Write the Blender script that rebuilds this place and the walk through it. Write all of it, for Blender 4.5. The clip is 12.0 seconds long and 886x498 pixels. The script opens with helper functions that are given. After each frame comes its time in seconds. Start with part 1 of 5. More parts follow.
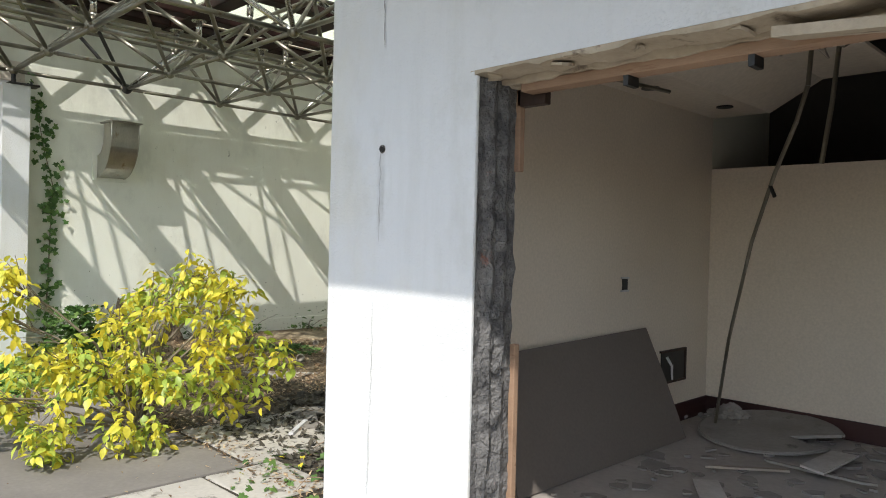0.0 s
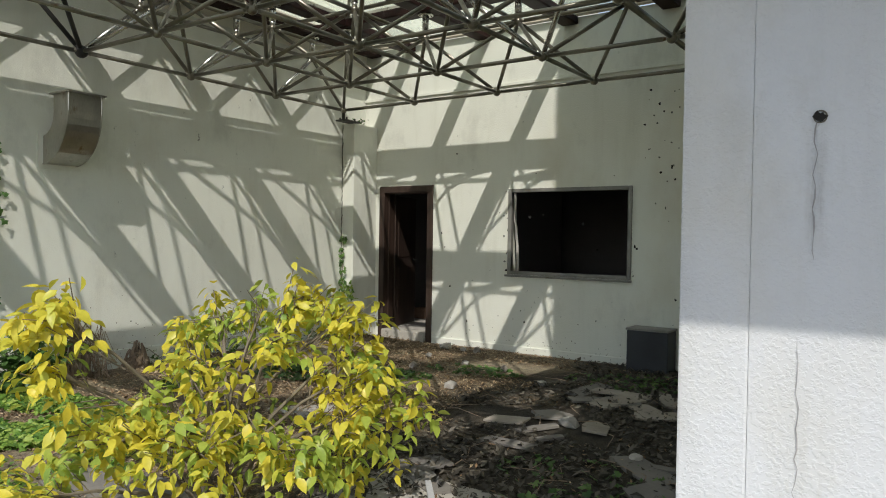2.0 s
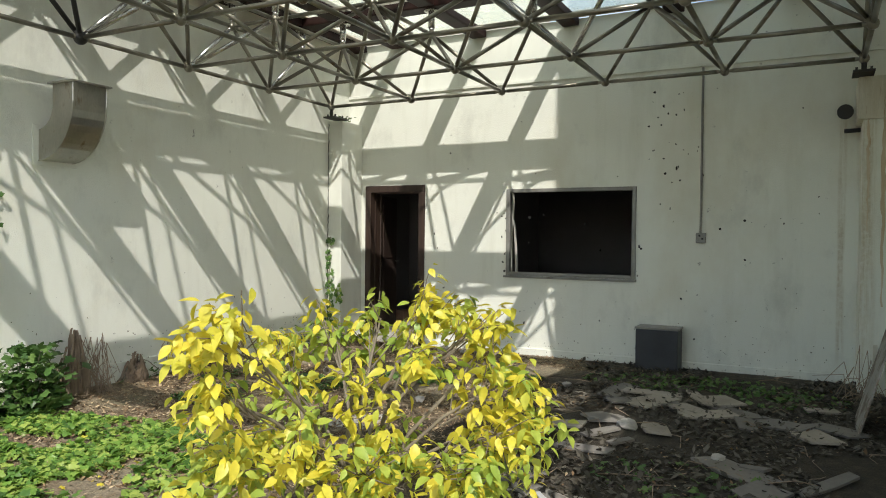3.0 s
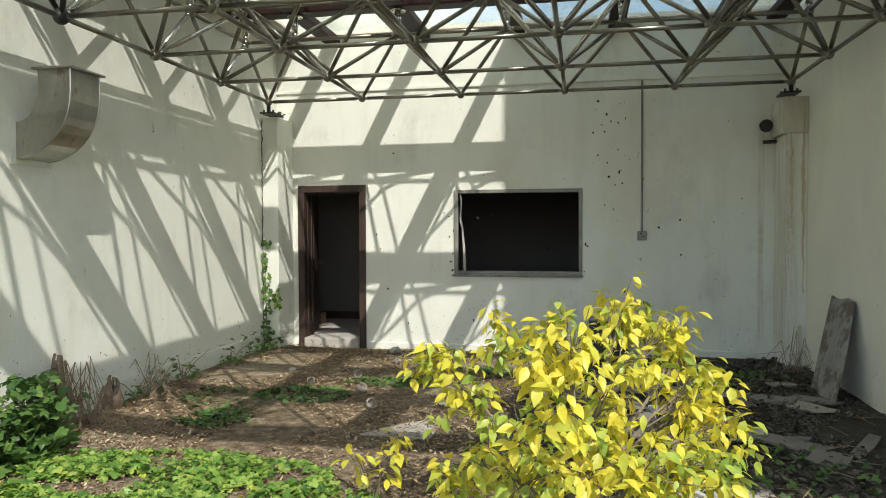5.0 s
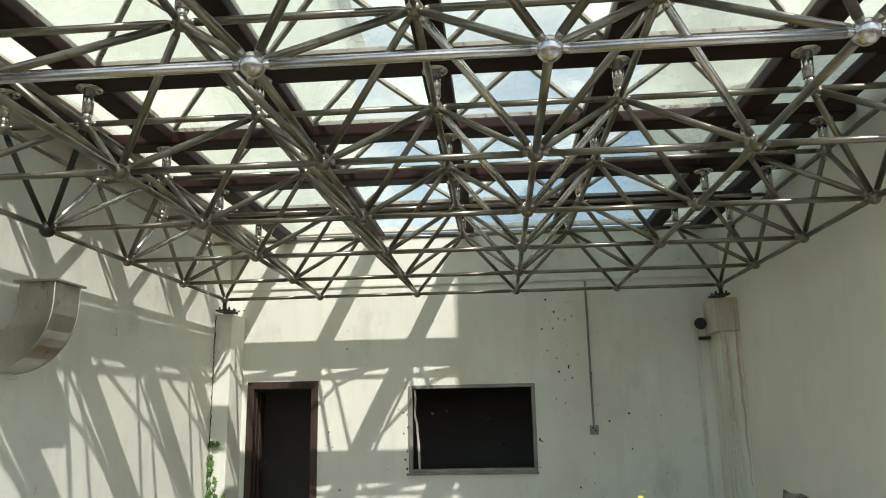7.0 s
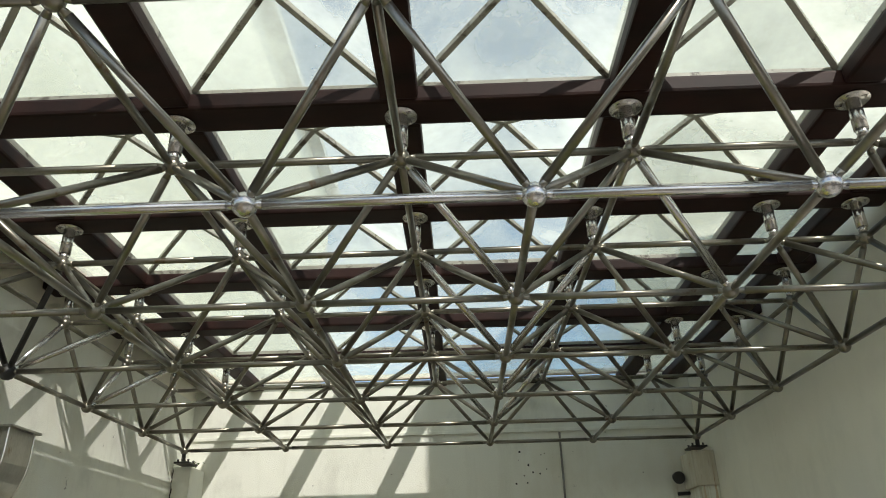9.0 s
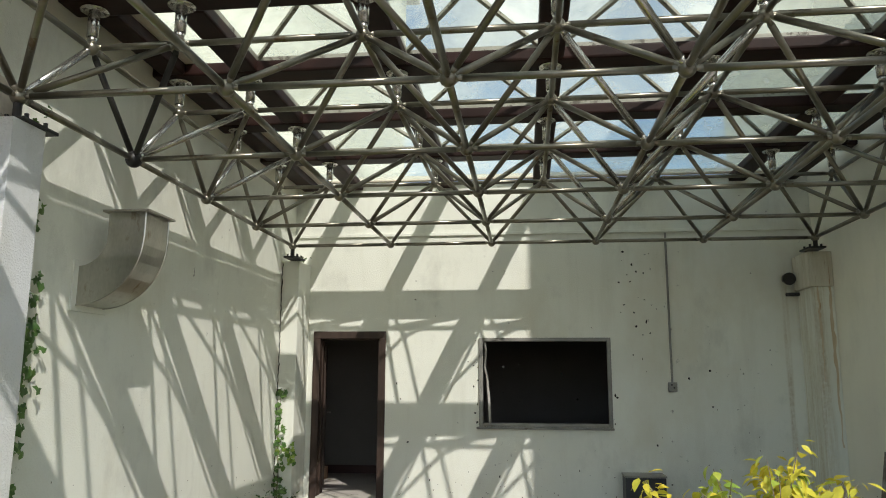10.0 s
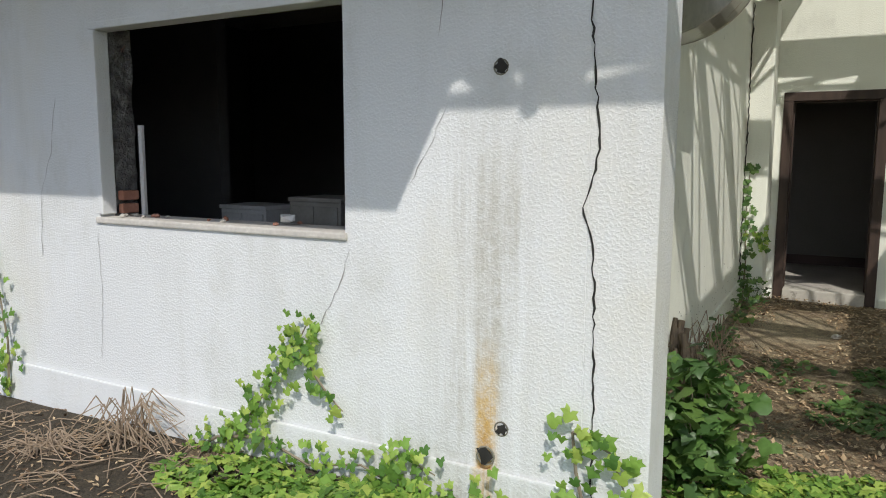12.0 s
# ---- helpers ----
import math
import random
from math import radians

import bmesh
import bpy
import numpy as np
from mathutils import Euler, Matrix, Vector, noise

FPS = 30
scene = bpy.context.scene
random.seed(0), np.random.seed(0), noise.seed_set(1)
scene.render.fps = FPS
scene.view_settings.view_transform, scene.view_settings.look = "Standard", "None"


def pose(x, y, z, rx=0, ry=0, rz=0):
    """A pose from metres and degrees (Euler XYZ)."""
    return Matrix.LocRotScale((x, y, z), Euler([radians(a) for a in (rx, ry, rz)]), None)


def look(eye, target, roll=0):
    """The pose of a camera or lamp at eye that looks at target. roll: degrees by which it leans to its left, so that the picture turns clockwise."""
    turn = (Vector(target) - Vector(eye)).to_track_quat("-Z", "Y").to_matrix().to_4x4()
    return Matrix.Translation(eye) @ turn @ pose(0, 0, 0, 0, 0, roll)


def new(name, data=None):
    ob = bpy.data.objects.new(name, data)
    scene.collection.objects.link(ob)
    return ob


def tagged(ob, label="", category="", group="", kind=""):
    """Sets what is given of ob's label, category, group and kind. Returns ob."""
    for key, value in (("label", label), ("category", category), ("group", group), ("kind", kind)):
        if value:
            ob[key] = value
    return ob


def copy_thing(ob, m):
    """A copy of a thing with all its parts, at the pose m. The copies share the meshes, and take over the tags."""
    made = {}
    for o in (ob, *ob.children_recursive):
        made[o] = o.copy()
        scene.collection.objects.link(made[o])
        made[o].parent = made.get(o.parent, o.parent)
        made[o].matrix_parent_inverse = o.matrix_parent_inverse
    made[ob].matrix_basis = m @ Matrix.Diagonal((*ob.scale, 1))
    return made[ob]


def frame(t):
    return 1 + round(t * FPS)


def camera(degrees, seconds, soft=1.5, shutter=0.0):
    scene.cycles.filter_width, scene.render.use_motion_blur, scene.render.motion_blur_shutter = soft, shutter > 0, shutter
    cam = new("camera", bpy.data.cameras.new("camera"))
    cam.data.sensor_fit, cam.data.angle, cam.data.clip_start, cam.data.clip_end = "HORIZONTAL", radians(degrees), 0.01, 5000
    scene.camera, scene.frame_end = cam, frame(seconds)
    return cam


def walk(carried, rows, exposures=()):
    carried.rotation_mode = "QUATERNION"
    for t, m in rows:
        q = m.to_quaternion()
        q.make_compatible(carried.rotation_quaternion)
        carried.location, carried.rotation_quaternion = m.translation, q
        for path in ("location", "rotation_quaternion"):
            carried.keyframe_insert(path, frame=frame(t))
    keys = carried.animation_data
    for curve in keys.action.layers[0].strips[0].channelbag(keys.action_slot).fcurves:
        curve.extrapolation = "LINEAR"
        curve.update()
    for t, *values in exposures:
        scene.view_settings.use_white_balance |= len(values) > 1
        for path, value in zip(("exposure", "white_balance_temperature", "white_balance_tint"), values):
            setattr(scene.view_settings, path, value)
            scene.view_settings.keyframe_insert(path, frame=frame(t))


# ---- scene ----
cam = camera(63.2, 12.0, soft=1.0)
EXPOSE = [(0, 0.17), (0.5, -0.2), (1.0, -0.45), (1.5, -0.5), (2.0, -0.45), (2.5, -0.18), (3.0, 0.02), (5.5, 0.06), (6.5, 0.06), (7.5, -0.06), (9.5, -0.14), (10.5, -0.22), (12, -0.34)]
PATH = [
    (0, (8.84, -6.959, 1.462), (7.419, -5.552, 1.44), 1.4),
    (0.5, (8.362, -7.023, 1.457), (6.921, -5.637, 1.426), 1.0),
    (1, (7.817, -7.087, 1.485), (6.438, -5.639, 1.456), 1.1),
    (1.5, (7.297, -7.166, 1.496), (6.042, -5.609, 1.465), 1.0),
    (2, (6.704, -7.223, 1.499), (5.561, -5.582, 1.466), 0.9),
    (2.5, (6.195, -7.458, 1.502), (5.154, -5.751, 1.468), 0.8),
    (3, (5.655, -7.667, 1.51), (4.731, -5.894, 1.477), 0.6),
    (5, (3.79, -8.348, 1.587), (3.412, -6.385, 1.539), -0.2),
    (5.5, (3.485, -8.42, 1.634), (3.193, -6.441, 1.618), -0.4),
    (6, (3.372, -8.525, 1.704), (3.137, -6.539, 1.758), -0.6),
    (6.5, (3.339, -8.571, 1.774), (3.161, -6.592, 2.001), -0.9),
    (7, (3.354, -8.627, 1.81), (3.212, -6.68, 2.245), -1.1),
    (7.5, (3.343, -8.659, 1.829), (3.235, -6.761, 2.448), -1.2),
    (7.7, (3.336, -8.662, 1.826), (3.242, -6.786, 2.512), -1.2),
    (9.3, (3.209, -8.575, 1.745), (3.178, -6.755, 2.575), -1.5),
    (9.5, (3.122, -8.507, 1.728), (3.069, -6.639, 2.443), -1.1),
    (10, (2.777, -8.309, 1.687), (2.553, -6.35, 2.026), 0.2),
    (10.5, (2.211, -8.129, 1.646), (1.727, -6.189, 1.656), 0.8),
    (11, (1.667, -7.916, 1.6), (0.938, -6.064, 1.406), 0.9),
    (11.5, (1.111, -7.691, 1.575), (0.231, -5.915, 1.311), 1.1),
    (12, (0.624, -7.545, 1.533), (-0.325, -5.802, 1.281), 0.2),
]
walk(cam, [(t, look(eye, target, roll)) for t, eye, target, roll in PATH], EXPOSE)

# ---- light ----
SUN_WAY = Vector((-0.51, 0.84, -1.0)).normalized()
world = bpy.data.worlds.new("sky")
scene.world = world
world.use_nodes = True
wn = world.node_tree
sky = wn.nodes.new("ShaderNodeTexSky")
sky.sky_type = "NISHITA"
sky.sun_disc = False
sky.sun_elevation = radians(45.5)
sky.sun_rotation = radians(148.7)
sky.air_density, sky.dust_density, sky.ozone_density = 1.0, 1.0, 1.3
wn.nodes["Background"].inputs["Strength"].default_value = 0.21
wtc = wn.nodes.new("ShaderNodeTexCoord")
wno = wn.nodes.new("ShaderNodeTexNoise")
wno.inputs["Scale"].default_value, wno.inputs["Detail"].default_value = 2.6, 6.0
wn.links.new(wtc.outputs["Generated"], wno.inputs["Vector"])
wra = wn.nodes.new("ShaderNodeValToRGB")
wra.color_ramp.elements[0].position, wra.color_ramp.elements[1].position = 0.50, 0.74
wn.links.new(wno.outputs["Fac"], wra.inputs["Fac"])
wmx = wn.nodes.new("ShaderNodeMix")
wmx.data_type = "RGBA"
wn.links.new(wra.outputs["Color"], wmx.inputs["Factor"])
wn.links.new(sky.outputs[0], wmx.inputs["A"])
wmx.inputs["B"].default_value = (6.6, 6.7, 6.7, 1.0)
wn.links.new([o for o in wmx.outputs if o.type == "RGBA"][0], wn.nodes["Background"].inputs["Color"])
sun = new("sun", bpy.data.lights.new("sun", "SUN"))
sun.data.energy = 4.0
sun.data.angle = radians(0.55)
sun.data.color = (1.0, 0.955, 0.885)
sun.matrix_world = look((12, -20, 25), Vector((12, -20, 25)) + SUN_WAY)

# ---- materials ----


def mat_base(name):
    m = bpy.data.materials.new(name)
    m.use_nodes = True
    nt = m.node_tree
    return m, nt, nt.nodes["Principled BSDF"]


def coords(nt, scale=(1, 1, 1)):
    mp = nt.nodes.new("ShaderNodeMapping")
    mp.inputs["Scale"].default_value = scale
    geo = nt.nodes.new("ShaderNodeNewGeometry")
    nt.links.new(geo.outputs["Position"], mp.inputs["Vector"])
    return mp.outputs[0]


def noise_tex(nt, vec, scale, detail=4.0, rough=0.55):
    n = nt.nodes.new("ShaderNodeTexNoise")
    n.inputs["Scale"].default_value = scale
    n.inputs["Detail"].default_value = detail
    n.inputs["Roughness"].default_value = rough
    nt.links.new(vec, n.inputs["Vector"])
    return n.outputs["Fac"]


def ramp(nt, fac, stops):
    r = nt.nodes.new("ShaderNodeValToRGB")
    while len(r.color_ramp.elements) < len(stops):
        r.color_ramp.elements.new(0.5)
    for e, (p, c) in zip(r.color_ramp.elements, stops):
        e.position = p
        e.color = (*c, 1) if len(c) == 3 else c
    nt.links.new(fac, r.inputs["Fac"])
    return r.outputs["Color"]


def mix_col(nt, fac, a, b, mode="MIX"):
    m = nt.nodes.new("ShaderNodeMix")
    m.data_type = "RGBA"
    m.blend_type = mode
    for sock, v in ((m.inputs["Factor"], fac), (m.inputs["A"], a), (m.inputs["B"], b)):
        if isinstance(v, (int, float)):
            sock.default_value = v
        elif isinstance(v, tuple):
            sock.default_value = (*v, 1)
        else:
            nt.links.new(v, sock)
    return [o for o in m.outputs if o.type == "RGBA"][0]


def add_bump(nt, bsdf, height, strength, dist=0.01):
    b = nt.nodes.new("ShaderNodeBump")
    b.inputs["Strength"].default_value = strength
    b.inputs["Distance"].default_value = dist
    nt.links.new(height, b.inputs["Height"])
    nt.links.new(b.outputs[0], bsdf.inputs["Normal"])


def two_scale(name, c1, c2, big=1.5, small=40.0, rough=0.8, bump=0.2, dist=0.004, metal=0.0, spots=None, stretch=(1, 1, 1)):
    """A surface whose colour wanders between c1 and c2 with grain, relief and, where given, spots of a third colour."""
    m, nt, b = mat_base(name)
    v = coords(nt, stretch)
    f1 = noise_tex(nt, v, big, 5)
    f2 = noise_tex(nt, v, small, 3)
    col = ramp(nt, f1, [(0.3, c1), (0.7, c2)])
    grain = ramp(nt, f2, [(0.25, (0.78, 0.78, 0.78)), (0.75, (1.0, 1.0, 1.0))])
    col = mix_col(nt, 0.7, col, grain, "MULTIPLY")
    if spots:
        f3 = noise_tex(nt, v, spots[1], 6, 0.7)
        k = ramp(nt, f3, [(spots[2], (0, 0, 0)), (spots[2] + 0.08, (1, 1, 1))])
        col = mix_col(nt, k, col, spots[0])
    nt.links.new(col, b.inputs["Base Color"])
    b.inputs["Roughness"].default_value = rough
    b.inputs["Metallic"].default_value = metal
    if bump:
        add_bump(nt, b, f2, bump, dist)
    return m


def stucco(name, tint, relief, streak=0.35, spots=0.72, runs=()):
    """Painted cement render: knobbly relief, pale vertical run-off streaks and mildew specks."""
    m, nt, b = mat_base(name)
    v = coords(nt)
    vs = coords(nt, (1.9, 1.9, 0.25))
    broad = noise_tex(nt, v, 0.9, 5)
    streaks = noise_tex(nt, vs, 1.6, 8, 0.68)
    fine = noise_tex(nt, v, 55, 3)
    col = ramp(nt, broad, [(0.3, tuple(c * 0.93 for c in tint)), (0.65, tint)])
    sk = ramp(nt, streaks, [(0.52, (1, 1, 1)), (0.74, (0.74, 0.73, 0.68))])
    col = mix_col(nt, streak, col, sk, "MULTIPLY")
    blotch = ramp(nt, noise_tex(nt, coords(nt, (1, 1, 0.6)), 0.75, 7, 0.62), [(0.52, (0, 0, 0)), (0.70, (1, 1, 1))])
    col = mix_col(nt, mix_col(nt, 0.42 * streak / 0.4, (0, 0, 0), blotch), col, (0.60, 0.55, 0.41))
    grey = ramp(nt, noise_tex(nt, coords(nt, (1.3, 1.3, 0.8)), 1.7, 8, 0.68), [(0.54, (0, 0, 0)), (0.72, (1, 1, 1))])
    col = mix_col(nt, mix_col(nt, 0.38 * streak / 0.4, (0, 0, 0), grey), col, (0.45, 0.45, 0.40))
    mild = noise_tex(nt, v, 9, 8, 0.75)
    md = ramp(nt, mild, [(spots, (0, 0, 0)), (spots + 0.07, (1, 1, 1))])
    gate = ramp(nt, noise_tex(nt, v, 0.7, 3), [(0.5, (0, 0, 0)), (0.62, (1, 1, 1))])
    md = mix_col(nt, 1.0, md, gate, "MULTIPLY")
    col = mix_col(nt, md, col, (0.12, 0.115, 0.10))
    for cx, half, z0, z1, tone in runs:
        sep = nt.nodes.new("ShaderNodeSeparateXYZ")
        geo = nt.nodes.new("ShaderNodeNewGeometry")
        nt.links.new(geo.outputs["Position"], sep.inputs[0])

        def edge(sock, a, c):
            r = nt.nodes.new("ShaderNodeMapRange")
            r.interpolation_type = "SMOOTHSTEP"
            r.inputs["From Min"].default_value, r.inputs["From Max"].default_value = a, c
            nt.links.new(sock, r.inputs["Value"])
            return r.outputs[0]

        k = edge(sep.outputs["X"], cx - half, cx - half * 0.3)
        for other in (edge(sep.outputs["X"], cx + half, cx + half * 0.3), edge(sep.outputs["Z"], z1, z1 - 0.5), edge(sep.outputs["Z"], z0, z0 + 0.3), ramp(nt, noise_tex(nt, coords(nt, (16, 16, 0.8)), 1.0, 6, 0.7), [(0.38, (0, 0, 0)), (0.62, (1, 1, 1))]), ramp(nt, noise_tex(nt, v, 30, 5, 0.7), [(0.3, (0.3, 0.3, 0.3)), (0.6, (1, 1, 1))])):
            k = mix_col(nt, 1.0, k, other, "MULTIPLY")
        col = mix_col(nt, k, col, tone)
    nt.links.new(col, b.inputs["Base Color"])
    b.inputs["Roughness"].default_value = 0.85
    knob = ramp(nt, noise_tex(nt, v, 85, 2, 0.45), [(0.46, (0, 0, 0)), (0.60, (1, 1, 1))])
    h = mix_col(nt, 0.25, knob, fine)
    add_bump(nt, b, h, relief, 0.0045)
    return m


M_OUT = stucco("white_render_rough", (0.70, 0.715, 0.725), 0.40, 0.4, 0.70, ((-0.62, 0.30, 0.25, 1.83, (0.48, 0.47, 0.43)), (-0.8, 0.7, -0.3, 0.55, (0.42, 0.41, 0.37)), (-0.60, 0.075, -0.4, 0.9, (0.58, 0.38, 0.12)), (-0.605, 0.04, -0.4, 0.6, (0.40, 0.20, 0.05)), (6.38, 0.12, 0.0, 1.3, (0.60, 0.60, 0.57)), (6.40, 0.035, 1.40, 1.95, (0.25, 0.24, 0.22))))
M_COURT = stucco("white_render_court", (0.81, 0.82, 0.735), 0.25, 0.4, 0.63, ((6.06, 0.09, 0.1, 3.3, (0.52, 0.46, 0.32)), (5.86, 0.05, 0.2, 3.1, (0.55, 0.50, 0.38))))
M_EAST = stucco("cream_render_court", (0.90, 0.88, 0.75), 0.12, 0.14, 0.66)
M_ROOM = two_scale("cream_plaster", (0.72, 0.635, 0.53), (0.79, 0.71, 0.60), 0.8, 60, 0.85, 0.03)
# plaster colour set low so the back rooms look unlit
M_DARKROOM = two_scale("plaster_darkened_as_unlit", (0.17, 0.165, 0.155), (0.23, 0.22, 0.21), 0.8, 60, 0.9, 0.08)
# near-black plaster: the west room's lack of light is in this colour
M_WESTROOM_DIM = two_scale("plaster_dimmed_for_west_room", (0.08, 0.08, 0.085), (0.12, 0.12, 0.125), 0.8, 60, 0.9, 0.08)
M_CEIL = two_scale("old_ceiling_board", (0.66, 0.59, 0.50), (0.74, 0.67, 0.58), 0.7, 30, 0.9, 0.06)
# dark base colour stands in for the shade above the torn ceiling
M_VOID_SHADE = two_scale("shade_toned_void", (0.05, 0.047, 0.043), (0.09, 0.083, 0.075), 1.0, 20, 0.95, 0.1)
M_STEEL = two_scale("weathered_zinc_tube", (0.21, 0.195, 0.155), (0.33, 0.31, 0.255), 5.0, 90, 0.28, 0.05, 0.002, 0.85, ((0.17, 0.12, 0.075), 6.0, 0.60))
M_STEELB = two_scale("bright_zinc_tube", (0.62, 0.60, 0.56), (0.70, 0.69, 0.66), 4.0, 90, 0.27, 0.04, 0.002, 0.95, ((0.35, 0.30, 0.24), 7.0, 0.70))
M_BLACK = two_scale("black_paint", (0.02, 0.02, 0.02), (0.035, 0.033, 0.03), 6, 60, 0.5, 0.1)
M_BEAM = two_scale("red_oxide_beam", (0.012, 0.0055, 0.0045), (0.036, 0.013, 0.010), 2.5, 50, 0.55, 0.15, 0.002, 0.0, ((0.055, 0.042, 0.036), 3.0, 0.66), (1, 2.5, 1))
M_BEAM.node_tree.nodes["Principled BSDF"].inputs["Specular IOR Level"].default_value = 0.2
M_CURB = two_scale("weathered_cream_bar", (0.27, 0.27, 0.22), (0.42, 0.41, 0.35), 4.0, 60, 0.5, 0.1, 0.002, 0.0, ((0.10, 0.09, 0.07), 9.0, 0.55))
M_DUCT = two_scale("galvanised_duct", (0.40, 0.385, 0.34), (0.58, 0.56, 0.50), 5, 70, 0.28, 0.05, 0.002, 0.92, ((0.30, 0.24, 0.17), 5.0, 0.60), (1, 1, 0.4))
M_WOOD = two_scale("dark_door_wood", (0.030, 0.017, 0.012), (0.065, 0.038, 0.027), 3, 45, 0.6, 0.3, 0.003, 0.0, ((0.17, 0.12, 0.09), 9.0, 0.66), (6, 6, 0.7))
M_RAWWOOD = two_scale("split_timber", (0.27, 0.17, 0.11), (0.38, 0.25, 0.165), 2.5, 50, 0.75, 0.3, 0.004, 0.0, ((0.22, 0.12, 0.07), 5.0, 0.6), (0.7, 6, 6))
M_GREYWOOD = two_scale("weathered_board", (0.33, 0.29, 0.24), (0.47, 0.42, 0.35), 2.5, 50, 0.85, 0.35, 0.004, 0.0, ((0.16, 0.14, 0.11), 6.0, 0.58))
M_ALU = two_scale("dull_window_frame", (0.20, 0.195, 0.18), (0.33, 0.32, 0.29), 5, 60, 0.5, 0.1, 0.002, 0.3, ((0.16, 0.14, 0.11), 8.0, 0.6))
M_MORTAR = two_scale("broken_mortar", (0.055, 0.055, 0.058), (0.24, 0.235, 0.23), 14, 55, 0.95, 1.0, 0.03, 0.0, ((0.30, 0.13, 0.09), 6.0, 0.63))
M_BRICK = two_scale("red_brick", (0.33, 0.15, 0.10), (0.42, 0.21, 0.15), 6, 50, 0.9, 0.6, 0.01)
M_SLAB = two_scale("concrete_slab", (0.40, 0.375, 0.34), (0.53, 0.50, 0.44), 1.2, 35, 0.9, 0.35, 0.004, 0.0, ((0.16, 0.145, 0.12), 4.0, 0.58))
M_DARKSLAB = two_scale("damp_concrete_slab", (0.17, 0.155, 0.14), (0.27, 0.25, 0.22), 1.2, 35, 0.9, 0.4, 0.004, 0.0, ((0.36, 0.33, 0.29), 30.0, 0.72))
M_ROOMFLOOR = two_scale("dusty_floor", (0.38, 0.35, 0.32), (0.52, 0.48, 0.44), 1.5, 30, 0.85, 0.25, 0.004, 0.0, ((0.18, 0.165, 0.15), 6.0, 0.64))
M_PANEL = two_scale("brown_board", (0.155, 0.135, 0.12), (0.19, 0.165, 0.145), 0.8, 60, 0.7, 0.06)
M_MAROON = two_scale("maroon_skirting", (0.035, 0.012, 0.012), (0.06, 0.02, 0.018), 2, 60, 0.5, 0.1)
M_CEMBOARD = two_scale("stained_cement_board", (0.30, 0.29, 0.26), (0.42, 0.41, 0.37), 2.0, 60, 0.8, 0.15, 0.002, 0.0, ((0.15, 0.12, 0.095), 3.0, 0.47))
M_RUST = two_scale("rust_stained_paint", (0.58, 0.53, 0.40), (0.72, 0.70, 0.60), 3, 50, 0.8, 0.2, 0.003, 0.0, ((0.30, 0.17, 0.07), 4.0, 0.60), (6, 6, 0.5))
M_RUSTRUN = two_scale("rust_run", (0.58, 0.46, 0.30), (0.72, 0.63, 0.47), 5, 60, 0.85, 0.1, 0.002, 0.0, ((0.28, 0.14, 0.05), 6.0, 0.6), (4, 4, 0.6))
M_CRACK = two_scale("open_crack", (0.015, 0.014, 0.012), (0.04, 0.038, 0.035), 8, 60, 1.0, 0.0)
M_MILDEW = two_scale("black_mildew", (0.10, 0.095, 0.075), (0.26, 0.24, 0.19), 6, 60, 1.0, 0.0)
M_HAIR = two_scale("hairline_crack", (0.30, 0.295, 0.285), (0.48, 0.47, 0.46), 8, 60, 1.0, 0.0)
M_BOXDARK = two_scale("slate_grey_steel", (0.022, 0.024, 0.029), (0.04, 0.043, 0.05), 3, 60, 0.5, 0.1)
M_PALE = two_scale("pale_laminate", (0.55, 0.55, 0.56), (0.66, 0.66, 0.66), 2, 50, 0.6, 0.1)
M_PLASTER = two_scale("broken_plaster", (0.50, 0.47, 0.43), (0.64, 0.61, 0.57), 5, 40, 0.9, 0.4, 0.006)
M_DUSTY = two_scale("dusty_board", (0.24, 0.225, 0.205), (0.34, 0.32, 0.295), 3, 40, 0.9, 0.3, 0.005, 0.0, ((0.15, 0.14, 0.125), 5.0, 0.6))
M_LINTEL = two_scale("raw_tan_render", (0.36, 0.30, 0.22), (0.52, 0.45, 0.35), 4, 45, 0.95, 0.6, 0.01, 0.0, ((0.20, 0.16, 0.12), 7.0, 0.6))
M_STONE = two_scale("rubble_stone", (0.36, 0.34, 0.30), (0.52, 0.49, 0.44), 9, 60, 0.9, 0.5, 0.006)
M_BARK = two_scale("grey_brown_bark", (0.17, 0.14, 0.10), (0.27, 0.23, 0.16), 12, 80, 0.85, 0.4, 0.003)
M_HUSK = two_scale("dry_brown_husk", (0.20, 0.145, 0.10), (0.34, 0.26, 0.18), 10, 80, 0.9, 0.6, 0.006, 0.0, ((0.07, 0.05, 0.04), 8.0, 0.56), (4, 4, 0.6))
M_DRY = two_scale("dry_stems", (0.26, 0.19, 0.13), (0.36, 0.28, 0.20), 12, 80, 0.9, 0.2, 0.002)


